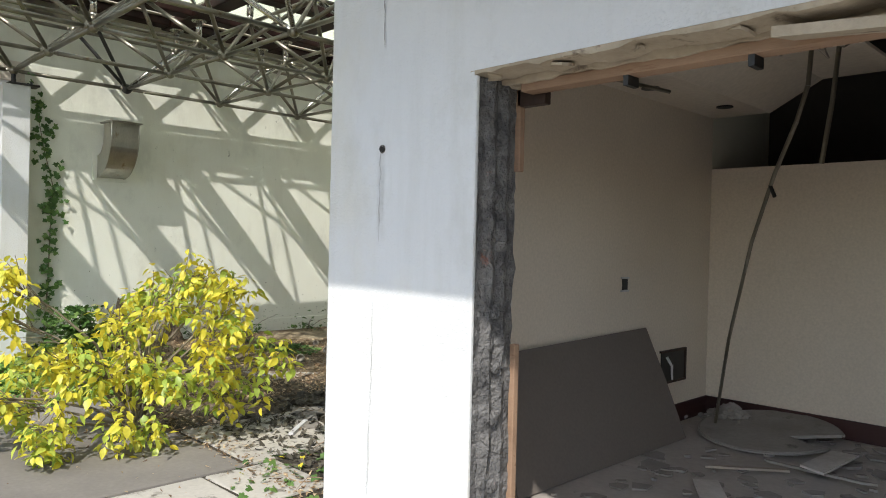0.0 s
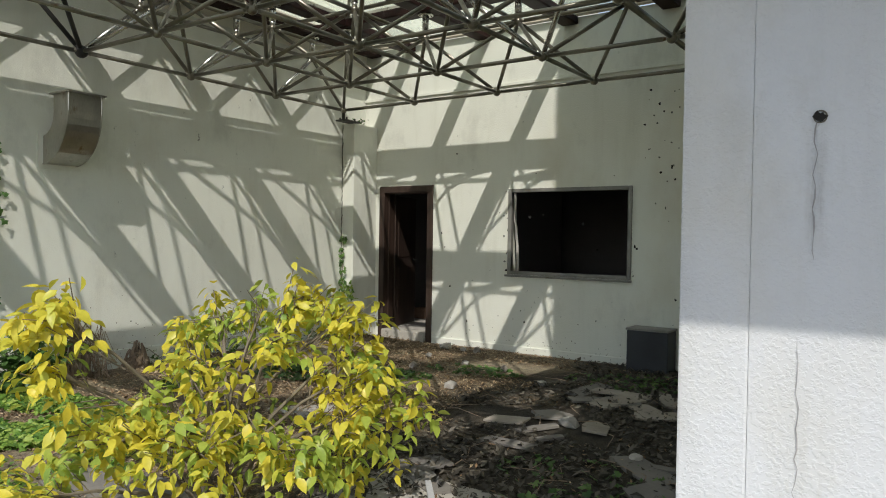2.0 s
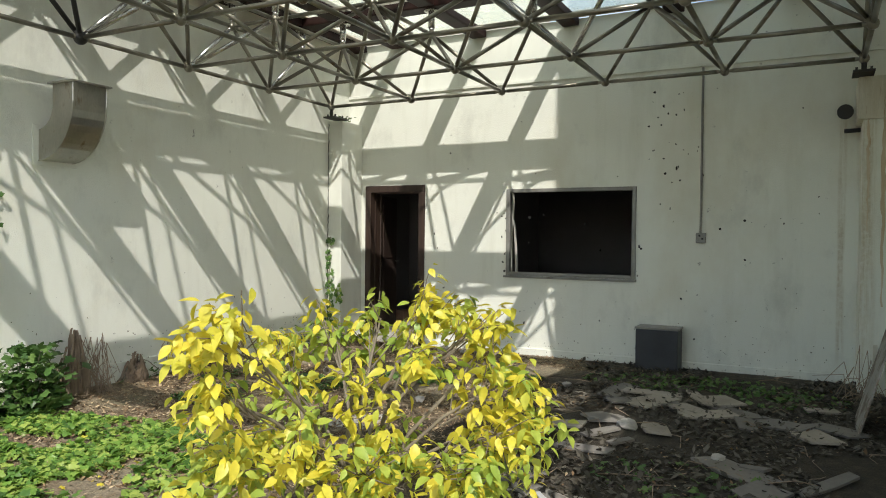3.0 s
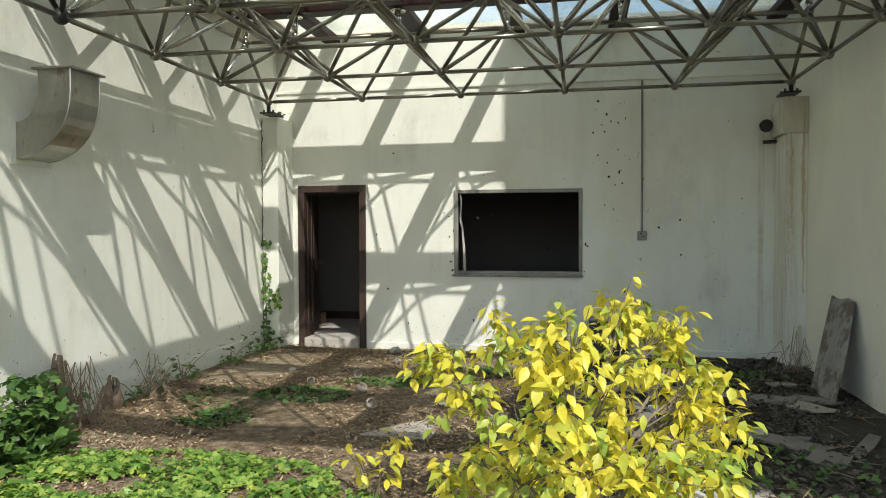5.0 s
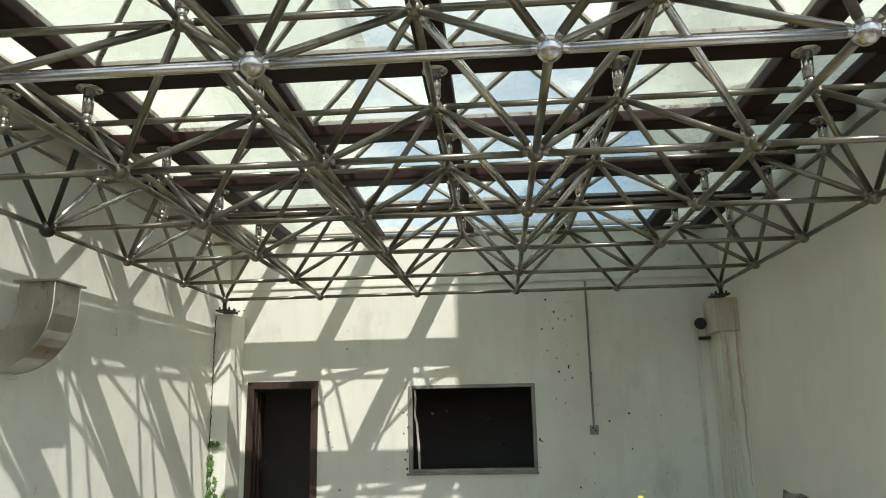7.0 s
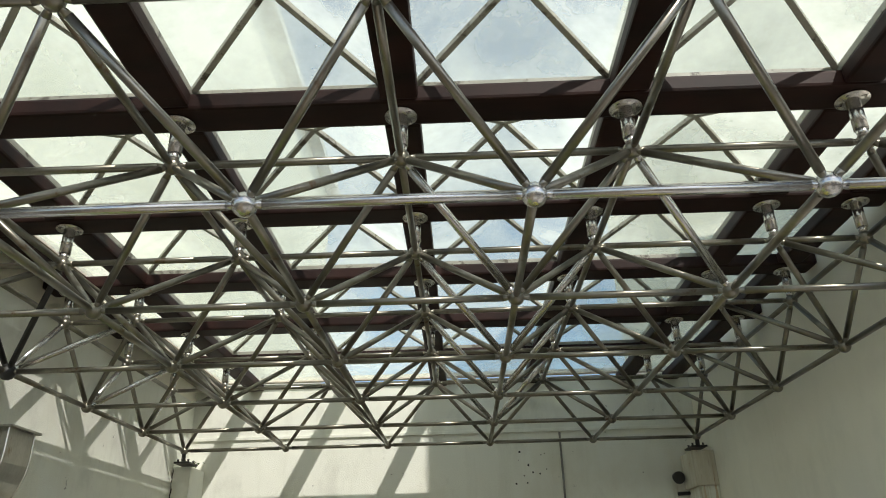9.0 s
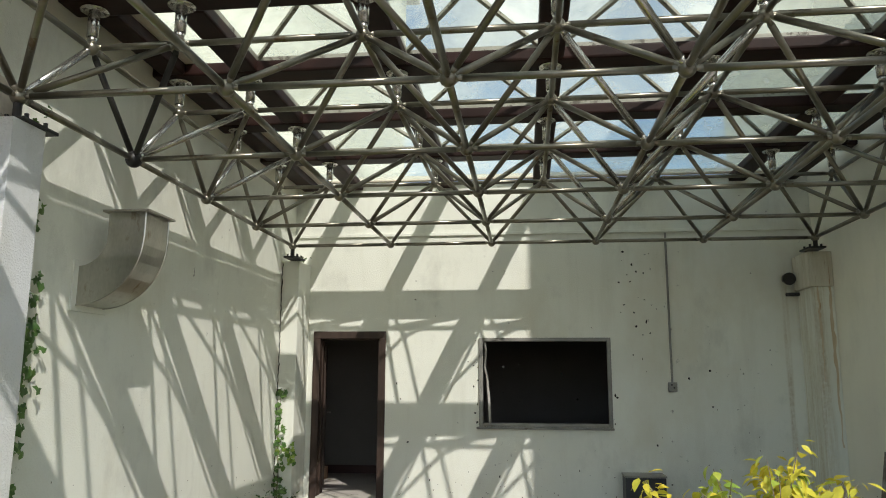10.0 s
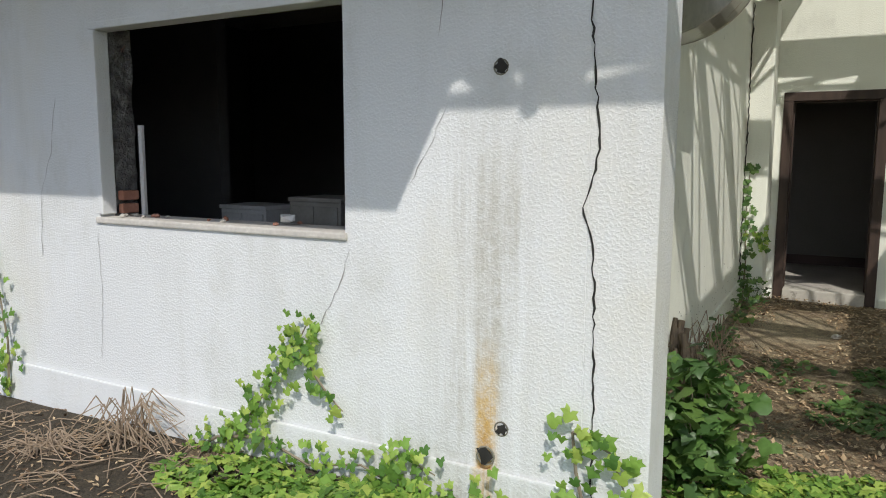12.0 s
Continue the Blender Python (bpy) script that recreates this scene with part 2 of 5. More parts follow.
def soil():
    """Dark soil with leaf mould, paler dusty patches and moss."""
    m, nt, b = mat_base("soil_and_leaf_mould")
    v = coords(nt)
    a = noise_tex(nt, v, 0.55, 6, 0.6)
    c = noise_tex(nt, v, 11, 8, 0.75)
    d = noise_tex(nt, v, 90, 5, 0.75)
    col = ramp(nt, c, [(0.34, (0.075, 0.052, 0.034)), (0.50, (0.22, 0.16, 0.095)), (0.66, (0.46, 0.37, 0.235))])
    dust = ramp(nt, a, [(0.52, (0, 0, 0)), (0.66, (1, 1, 1))])
    col = mix_col(nt, mix_col(nt, 0.6, (0, 0, 0), dust), col, (0.47, 0.40, 0.28))
    moss = ramp(nt, noise_tex(nt, v, 1.1, 6, 0.65), [(0.58, (0, 0, 0)), (0.68, (1, 1, 1))])
    col = mix_col(nt, mix_col(nt, 0.55, (0, 0, 0), moss), col, (0.060, 0.075, 0.03))
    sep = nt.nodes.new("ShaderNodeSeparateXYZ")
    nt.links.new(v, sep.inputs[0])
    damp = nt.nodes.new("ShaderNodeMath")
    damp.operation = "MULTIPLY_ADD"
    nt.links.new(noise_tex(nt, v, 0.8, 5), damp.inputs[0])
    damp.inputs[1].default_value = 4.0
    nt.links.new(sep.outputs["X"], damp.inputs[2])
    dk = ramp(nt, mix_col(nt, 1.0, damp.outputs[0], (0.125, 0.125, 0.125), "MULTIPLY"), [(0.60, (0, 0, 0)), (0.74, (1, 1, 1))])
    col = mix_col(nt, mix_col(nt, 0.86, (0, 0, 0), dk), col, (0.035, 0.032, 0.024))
    west = nt.nodes.new("ShaderNodeMath")
    west.operation = "MULTIPLY_ADD"
    nt.links.new(sep.outputs["X"], west.inputs[0])
    west.inputs[1].default_value = -0.25
    nt.links.new(noise_tex(nt, v, 1.3, 5), west.inputs[2])
    wk = ramp(nt, west.outputs[0], [(0.80, (0, 0, 0)), (0.92, (1, 1, 1))])
    col = mix_col(nt, mix_col(nt, 0.85, (0, 0, 0), wk), col, (0.045, 0.038, 0.026))
    g = ramp(nt, d, [(0.34, (0.32, 0.32, 0.32)), (0.66, (1.35, 1.35, 1.35))])
    col = mix_col(nt, 0.9, col, g, "MULTIPLY")
    nt.links.new(col, b.inputs["Base Color"])
    b.inputs["Roughness"].default_value = 0.95
    add_bump(nt, b, mix_col(nt, 0.5, c, d), 0.9, 0.03)
    return m


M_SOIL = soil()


def leaf_mat(name, c1, c2, c3, glow=0.35, rough=0.42):
    """Leaf blades: colour differs from blade to blade, and light comes through them."""
    m, nt, b = mat_base(name)
    geo = nt.nodes.new("ShaderNodeNewGeometry")
    info = nt.nodes.new("ShaderNodeObjectInfo")
    add = nt.nodes.new("ShaderNodeMath")
    add.operation = "ADD"
    nt.links.new(geo.outputs["Random Per Island"], add.inputs[0])
    nt.links.new(info.outputs["Random"], add.inputs[1])
    fr = nt.nodes.new("ShaderNodeMath")
    fr.operation = "FRACT"
    nt.links.new(add.outputs[0], fr.inputs[0])
    col = ramp(nt, fr.outputs[0], [(0.0, c1), (0.5, c2), (1.0, c3)])
    v = coords(nt)
    g = ramp(nt, noise_tex(nt, v, 45, 3), [(0.3, (0.8, 0.8, 0.8)), (0.7, (1.05, 1.05, 1.05))])
    col = mix_col(nt, 0.6, col, g, "MULTIPLY")
    nt.links.new(col, b.inputs["Base Color"])
    b.inputs["Roughness"].default_value = rough
    tr = nt.nodes.new("ShaderNodeBsdfTranslucent")
    nt.links.new(col, tr.inputs["Color"])
    mx = nt.nodes.new("ShaderNodeMixShader")
    mx.inputs[0].default_value = glow
    nt.links.new(b.outputs[0], mx.inputs[1])
    nt.links.new(tr.outputs[0], mx.inputs[2])
    nt.links.new(mx.outputs[0], nt.nodes["Material Output"].inputs["Surface"])
    return m


M_YELLOW = leaf_mat("yellow_leaf", (0.66, 0.64, 0.08), (0.84, 0.70, 0.07), (0.56, 0.60, 0.08))
M_LIME = leaf_mat("lime_leaf", (0.28, 0.42, 0.07), (0.52, 0.58, 0.09), (0.40, 0.52, 0.08))
M_GREEN = leaf_mat("green_creeper_leaf", (0.075, 0.18, 0.035), (0.23, 0.40, 0.07), (0.44, 0.55, 0.12), 0.35)
M_DARKGREEN = leaf_mat("dark_vine_leaf", (0.06, 0.13, 0.035), (0.10, 0.20, 0.05), (0.17, 0.28, 0.07), 0.3)
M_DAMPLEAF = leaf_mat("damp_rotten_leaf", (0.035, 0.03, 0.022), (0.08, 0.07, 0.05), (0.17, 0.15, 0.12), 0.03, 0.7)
M_LITTER = leaf_mat("dead_leaf", (0.085, 0.052, 0.03), (0.30, 0.195, 0.105), (0.60, 0.47, 0.30), 0.05, 0.8)


def glass_mat():
    """Roof panes: clear glass under a thin milky film of dirt."""
    m, nt, b = mat_base("dirty_roof_glass")
    v = coords(nt)
    clear = nt.nodes.new("ShaderNodeBsdfTransparent")
    clear.inputs["Color"].default_value = (0.93, 0.97, 0.915, 1)
    film = nt.nodes.new("ShaderNodeBsdfTranslucent")
    film.inputs["Color"].default_value = (0.88, 0.90, 0.79, 1)
    gl = nt.nodes.new("ShaderNodeBsdfGlossy")
    gl.inputs["Roughness"].default_value = 0.03
    k = ramp(nt, noise_tex(nt, v, 1.1, 6, 0.6), [(0.35, (0.14, 0.14, 0.14)), (0.68, (0.46, 0.46, 0.46))])
    m1 = nt.nodes.new("ShaderNodeMixShader")
    nt.links.new(k, m1.inputs[0])
    nt.links.new(clear.outputs[0], m1.inputs[1])
    nt.links.new(film.outputs[0], m1.inputs[2])
    lw = nt.nodes.new("ShaderNodeLayerWeight")
    lw.inputs["Blend"].default_value = 0.5
    pw = nt.nodes.new("ShaderNodeMath")
    pw.operation = "POWER"
    nt.links.new(lw.outputs["Facing"], pw.inputs[0])
    pw.inputs[1].default_value = 4.0
    fz = nt.nodes.new("ShaderNodeMath")
    fz.operation = "MULTIPLY_ADD"
    nt.links.new(pw.outputs[0], fz.inputs[0])
    fz.inputs[1].default_value, fz.inputs[2].default_value = 0.3, 0.02
    m2 = nt.nodes.new("ShaderNodeMixShader")
    nt.links.new(fz.outputs[0], m2.inputs[0])
    nt.links.new(m1.outputs[0], m2.inputs[1])
    nt.links.new(gl.outputs[0], m2.inputs[2])
    nt.links.new(m2.outputs[0], nt.nodes["Material Output"].inputs["Surface"])
    return m


M_GLASS = glass_mat()

# ---- mesh helpers ----


def mesh_of(name, bm, material, smooth=False):
    me = bpy.data.meshes.new(name)
    bm.to_mesh(me)
    bm.free()
    me.materials.append(material)
    if smooth:
        for p in me.polygons:
            p.use_smooth = True
    return me


def part(name, bm, material, parent, label="", smooth=False):
    """Links a bmesh as one mesh object under a thing or a part."""
    ob = new(name, mesh_of(name, bm, material, smooth))
    ob.parent = parent
    if label:
        tagged(ob, label)
    return ob


def thing(name, label, category, group="", kind="", at=(0, 0, 0)):
    ob = new(name)
    ob.location = at
    return tagged(ob, label, category, group, kind)


def solid(name, bm, material, label, category, group="", kind="", smooth=False):
    return tagged(new(name, mesh_of(name, bm, material, smooth)), label, category, group, kind)


def add_box(bm, lo, hi, bevel=0.0):
    lo, hi = Vector(lo), Vector(hi)
    r = bmesh.ops.create_cube(bm, size=1.0, matrix=Matrix.Translation((lo + hi) / 2) @ Matrix.Diagonal((*(hi - lo), 1)))
    if bevel:
        es = list({e for v in r["verts"] for e in v.link_edges})
        bmesh.ops.bevel(bm, geom=es, offset=bevel, segments=2, affect="EDGES", profile=0.6)


def boxes(*list_of, bevel=0.0):
    bm = bmesh.new()
    for lo, hi in list_of:
        add_box(bm, lo, hi, bevel)
    return bm


def add_tube(bm, a, b, r, r2=None, seg=8):
    a, b = Vector(a), Vector(b)
    d = b - a
    q = d.to_track_quat("Z", "Y").to_matrix().to_4x4()
    bmesh.ops.create_cone(bm, cap_ends=True, segments=seg, radius1=r, radius2=r if r2 is None else r2, depth=d.length, matrix=Matrix.Translation((a + b) / 2) @ q)


def tubes(*list_of, seg=8):
    bm = bmesh.new()
    for a, b, r in list_of:
        add_tube(bm, a, b, r, seg=seg)
    return bm


def polyline(bm, pts, r0, r1, seg=6):
    for k in range(len(pts) - 1):
        f0, f1 = k / (len(pts) - 1), (k + 1) / (len(pts) - 1)
        add_tube(bm, pts[k], pts[k + 1], r0 + (r1 - r0) * f0, r0 + (r1 - r0) * f1, seg)


def ragged_ring(rng, n, r, wob):
    return [(r * (1 + rng.uniform(-wob, wob)) * math.cos(2 * math.pi * k / n), r * (1 + rng.uniform(-wob, wob)) * math.sin(2 * math.pi * k / n)) for k in range(n)]


def plate(bm, ring, thick, m):
    """A flat plate of that outline and thickness, at the pose m."""
    low = [bm.verts.new(m @ Vector((x, y, 0))) for x, y in ring]
    top = [bm.verts.new(m @ Vector((x, y, thick))) for x, y in ring]
    bm.faces.new(low[::-1])
    bm.faces.new(top)
    for k in range(len(ring)):
        j = (k + 1) % len(ring)
        bm.faces.new((low[k], low[j], top[j], top[k]))


def rock(bm, at, size, rng):
    r = bmesh.ops.create_icosphere(bm, subdivisions=1, radius=size, matrix=Matrix.Translation(at))
    for v in r["verts"]:
        d = v.co - Vector(at)
        v.co = Vector(at) + Vector((d.x * rng.uniform(0.7, 1.3), d.y * rng.uniform(0.7, 1.3), d.z * rng.uniform(0.4, 0.9)))


def ground_z(x, y):
    """Height of the ground: nearly level, a little higher along the courtyard walls, falling away to the west."""
    z = 0.05 + 0.008 * max(-3.0, min(3.0, y + 5.0)) + 0.02 * max(-7.0, min(0.0, x + 0.5))
    z += 0.05 * max(0.0, 1.0 - abs(x + 0.2) / 0.8) * (1.0 if -4.3 < y < 0.6 else 0.0)
    return z + 0.014 * noise.noise(Vector((x * 1.3, y * 1.3, 0.0)))

# ---- the setting ----
TOP = 4.12


def make_ground():
    near = np.linspace(-9.0, 13.0, 177)
    xs = np.concatenate((-np.geomspace(300, 10, 14), near, np.geomspace(14, 300, 14)))
    ys = np.concatenate((-np.geomspace(300, 12, 14), np.linspace(-11.0, 1.0, 97), np.geomspace(2, 300, 14)))
    verts, faces = [], []
    for yy in ys:
        for xx in xs:
            verts.append((xx, yy, ground_z(xx, yy)))
    n = len(xs)
    for j in range(len(ys) - 1):
        for i in range(n - 1):
            faces.append((j * n + i, j * n + i + 1, (j + 1) * n + i + 1, (j + 1) * n + i))
    me = bpy.data.meshes.new("ground")
    me.from_pydata(verts, [], faces)
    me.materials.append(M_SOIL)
    for p in me.polygons:
        p.use_smooth = True
    tagged(new("ground", me), "dark soil littered with dead leaves and dusty patches", "ground", kind="structure")


make_ground()


def holed_wall(xs, zs, holes, y0, y1):
    """One solid wall between y0 and y1 over the cuts xs and zs; holes names the empty cells."""
    bm = bmesh.new()
    nx, nz = len(xs) - 1, len(zs) - 1
    full = lambda i, k: 0 <= i < nx and 0 <= k < nz and (i, k) not in holes

    def quad(*p):
        bm.faces.new([bm.verts.new(q) for q in p])

    for i in range(nx):
        for k in range(nz):
            if not full(i, k):
                continue
            a, c, d, e = xs[i], xs[i + 1], zs[k], zs[k + 1]
            quad((a, y0, d), (c, y0, d), (c, y0, e), (a, y0, e))
            quad((c, y1, d), (a, y1, d), (a, y1, e), (c, y1, e))
            if not full(i - 1, k):
                quad((a, y1, d), (a, y0, d), (a, y0, e), (a, y1, e))
            if not full(i + 1, k):
                quad((c, y0, d), (c, y1, d), (c, y1, e), (c, y0, e))
            if not full(i, k - 1):
                quad((a, y1, d), (c, y1, d), (c, y0, d), (a, y0, d))
            if not full(i, k + 1):
                quad((a, y0, e), (c, y0, e), (c, y1, e), (a, y1, e))
    bmesh.ops.remove_doubles(bm, verts=bm.verts, dist=0.0005)
    return bm


# west wall of the courtyard, with the duct on it
solid("wall_west", boxes(((-0.41, -4.70, -0.4), (-0.19, 0.68, TOP)), ((-0.41, -6.43, 3.32), (-0.19, -4.70, TOP))), M_COURT, "white rendered courtyard wall with mildew specks", "wall", kind="structure")
# back wall with a door opening and a window opening
BY0, BY1 = 0.68, 0.88
DX0, DX1, DZ1 = 0.10, 1.03, 2.20
WX0, WX1, WZ0, WZ1 = 2.20, 3.80, 1.045, 2.115
solid("wall_north", holed_wall([-0.41, DX0, DX1, WX0, WX1, 6.38], [-0.4, 0.03, WZ0, WZ1, DZ1, TOP], {(1, 1), (1, 2), (1, 3), (3, 2)}, BY0, BY1), M_COURT, "white rendered back wall with a doorway and a bare window", "wall", kind="structure")
solid("ledge_north", boxes(((-0.19, 0.655, 3.41), (6.23, 0.682, 3.45)), bevel=0.005), M_COURT, "thin rendered ledge along the back wall", "trim", kind="structure")
solid("plinth_north", boxes(((DX1 + 0.02, 0.655, -0.2), (6.23, 0.682, 0.155)), bevel=0.008), M_COURT, "low rendered plinth of the back wall", "trim", kind="structure")
solid("plinth_west", boxes(((-0.192, -4.64, -0.2), (-0.165, 0.2, 0.30)), bevel=0.008), M_COURT, "low rendered plinth of the courtyard wall", "trim", kind="structure")
solid("wall_east", boxes(((6.23, -4.60, -0.4), (6.38, 0.68, TOP))), M_EAST, "plain white rendered courtyard wall in shade", "wall", kind="structure")
# columns that carry the roof
solid("column_northwest", boxes(((-0.19, 0.19, -0.4), (0.03, 0.68, 3.04)), bevel=0.012), M_COURT, "white rendered corner column", "column", "courtyard columns", "structure")
solid("column_northeast", boxes(((6.01, 0.19, -0.4), (6.23, 0.68, 2.66)), bevel=0.012), M_COURT, "white rendered corner column with a rusty head", "column", "courtyard columns", "structure")
solid("column_head", boxes(((5.965, 0.165, 2.66), (6.228, 0.66, 3.06)), bevel=0.012), M_RUST, "rust-streaked concrete head of the corner column", "column", kind="structure")
solid("column_southwest", boxes(((-0.19, -4.915, -0.4), (0.073, -4.65, 3.035)), bevel=0.003), M_OUT, "white rendered column at the facade's end", "column", "courtyard columns", "structure")
solid("column_southeast", boxes(((6.02, -4.935, -0.4), (6.23, -4.60, 3.15)), bevel=0.01), M_OUT, "white rendered column at the facade's end", "column", "courtyard columns", "structure")

# west facade with its window
LX0, LX1, LZ0, LZ1 = -3.0, -1.31, 1.19, 2.245
solid("facade_west", holed_wall([-10.0, LX0, LX1, -0.19], [-0.6, LZ0, LZ1, 3.11], {(1, 1)}, -4.915, -4.70), M_OUT, "white knobbly rendered facade with cracks and stains", "wall", kind="structure")
solid("plinth_facade_west", boxes(((-10.0, -4.935, -0.6), (-0.195, -4.915, 0.235)), bevel=0.008), M_OUT, "low rendered plinth of the facade", "trim", kind="structure")
solid("roof_west", boxes(((-10.0, -6.435, 3.11), (-0.117, -4.66, 3.32)), ((-10.0, -4.66, 3.11), (-0.41, 1.0, 3.32))), M_CEIL, "flat concrete roof with a deep eave", "roof", kind="structure")
# east facade with the broken opening, and the storeys above it
OX0, OX1, OZ1 = 6.944, 10.2, 2.10
solid("facade_east", holed_wall([6.23, OX0, OX1, 13.0], [-0.4, 0.20, OZ1 + 0.02, 3.15], {(1, 1)}, -4.935, -4.68), M_OUT, "white rendered facade broken open into a room", "wall", kind="structure")
solid("roof_east", boxes(((6.10, -6.54, 3.15), (13.0, -4.60, 3.36))), M_CEIL, "deep concrete eave over the facade", "roof", kind="structure")
solid("upper_storeys", boxes(((6.232, -4.933, 3.152), (13.0, 4.0, 10.5))), M_EAST, "plain white upper storeys of the east wing", "wall", kind="structure")

solid("upper_storeys_west", boxes(((-10.0, -4.66, 3.322), (-0.42, 9.0, 3.9)), ((-10.0, -4.66, 3.9), (-0.19, 9.0, 11.4))), M_EAST, "plain white sunlit upper storeys of the west wing", "wall", kind="structure")
solid("eave_west", boxes(((-10.4, -5.1, 11.402), (0.11, 9.4, 11.62))), M_OUT, "thin white roof slab overhanging the west wing", "roof", kind="structure")

# room behind the east facade
RF = 0.22
solid("room_floor", boxes(((6.38, -4.68, -0.3), (12.0, -1.72, RF))), M_ROOMFLOOR, "dusty screed floor strewn with debris", "floor", kind="structure")
solid("room_wall_west", boxes(((6.38, -4.68, RF), (6.40, -1.72, 2.9))), M_ROOM, "bare cream plaster wall", "wall", kind="structure")
solid("room_wall_north", boxes(((6.38, -1.72, RF), (12.0, -1.60, 2.05))), M_ROOM, "bare cream plaster wall ending below the ceiling", "wall", kind="structure")
solid("room_void", boxes(((6.38, -0.6, 1.9), (12.0, -0.5, 3.1)), ((6.38, -1.6, 1.95), (12.0, -0.6, 2.04))), M_VOID_SHADE, "surfaces above the room's back wall, coloured dark for the unlit void", "wall", kind="structure")
solid("room_wall_east", boxes(((12.0, -4.68, -0.3), (12.12, -0.5, 3.1))), M_ROOM, "bare plaster wall", "wall", kind="structure")


def torn_ceiling():
    """A lowered ceiling edge, a sloping bulkhead and the slab above, its shade put into the colour."""
    bm = boxes(((6.40, -4.68, 2.43), (6.82, -1.72, 2.45)), ((7.16, -4.68, 2.62), (7.62, -1.72, 2.64)))
    for a, c, d in ((Vector((6.82, 0, 2.43)), Vector((7.16, 0, 2.62)), Vector((-0.01, 0, 0.02))),):
        ring = [Vector((p.x, y, p.z)) for y in (-4.68, -1.72) for p in (a, c, c + d, a + d)]
        vs = [bm.verts.new(p) for p in ring]
        for f in ((0, 1, 2, 3), (7, 6, 5, 4), (0, 4, 5, 1), (1, 5, 6, 2), (2, 6, 7, 3), (3, 7, 4, 0)):
            bm.faces.new([vs[k] for k in f])
    solid("room_ceiling", bm, M_CEIL, "torn suspended ceiling with a sloping bulkhead", "ceiling", kind="structure")
    solid("room_ceiling_slab", boxes(((6.38, -4.68, 2.86), (12.0, -0.5, 2.92))), M_VOID_SHADE, "slab above the torn ceiling, coloured dark for the unlit void", "ceiling", kind="structure")


torn_ceiling()
solid("room_skirting", boxes(((6.40, -1.735, RF), (12.0, -1.72, RF + 0.13)), ((6.40, -4.60, RF), (6.415, -1.74, RF + 0.13)), bevel=0.003), M_MAROON, "maroon skirting board", "baseboard", kind="structure")

# rooms behind the back wall
solid("back_room_floor", boxes(((-0.41, BY1, -0.3), (6.38, 4.4, 0.19))), M_ROOMFLOOR, "dusty floor of the back rooms", "floor", kind="structure")
solid("back_room_walls", boxes(((-0.41, 4.4, 0), (6.38, 4.5, 3.2)), ((-0.50, BY1, 0), (-0.41, 4.5, 3.2)), ((6.38, BY1, 0), (6.48, 4.5, 3.2)), ((1.55, BY1, 0.19), (1.63, 3.4, 2.9)), ((-0.41, 2.75, 0.19), (1.55, 2.83, 2.9))), M_DARKROOM, "plaster walls of the back rooms, coloured dark as if unlit", "wall", kind="structure")
solid("back_room_ceiling", boxes(((-0.50, BY1, 2.9), (6.48, 4.5, 3.0))), M_DARKROOM, "ceiling of the back rooms, coloured dark as if unlit", "ceiling", kind="structure")
solid("back_room_skirting", boxes(((-0.41, 2.735, 0.19), (1.55, 2.75, 0.31))), M_MAROON, "dark skirting board", "baseboard", kind="structure")
# room behind the west facade
solid("west_room_floor", boxes(((-6.0, -4.70, -0.3), (-0.41, -0.5, 0.2))), M_ROOMFLOOR, "dusty floor of the west room", "floor", kind="structure")
solid("west_room_walls", boxes(((-6.1, -0.5, 0), (-0.41, -0.4, 3.15)), ((-6.1, -4.70, 0), (-6.0, -0.5, 3.15)), ((-6.0, -3.3, 0.2), (-3.72, -3.2, 3.1))), M_WESTROOM_DIM, "plaster walls of the west room, shade put into their colour", "wall", kind="structure")

# ---- the glazed roof ----
G = 1.2
ZB, ZT = 3.19, 3.76
NX, NY = 6, 6


def bar_mesh(length, r, name, material):
    """A tube with tapered ends, along z from 0."""
    bm = bmesh.new()
    add_tube(bm, (0, 0, 0.075), (0, 0, length - 0.075), r, seg=10)
    for z0, z1, a, c in ((0.02, 0.075, r * 0.45, r), (length - 0.075, length - 0.02, r, r * 0.45)):
        add_tube(bm, (0, 0, z0), (0, 0, z1), a, c, seg=10)
    return mesh_of(name, bm, material, True)


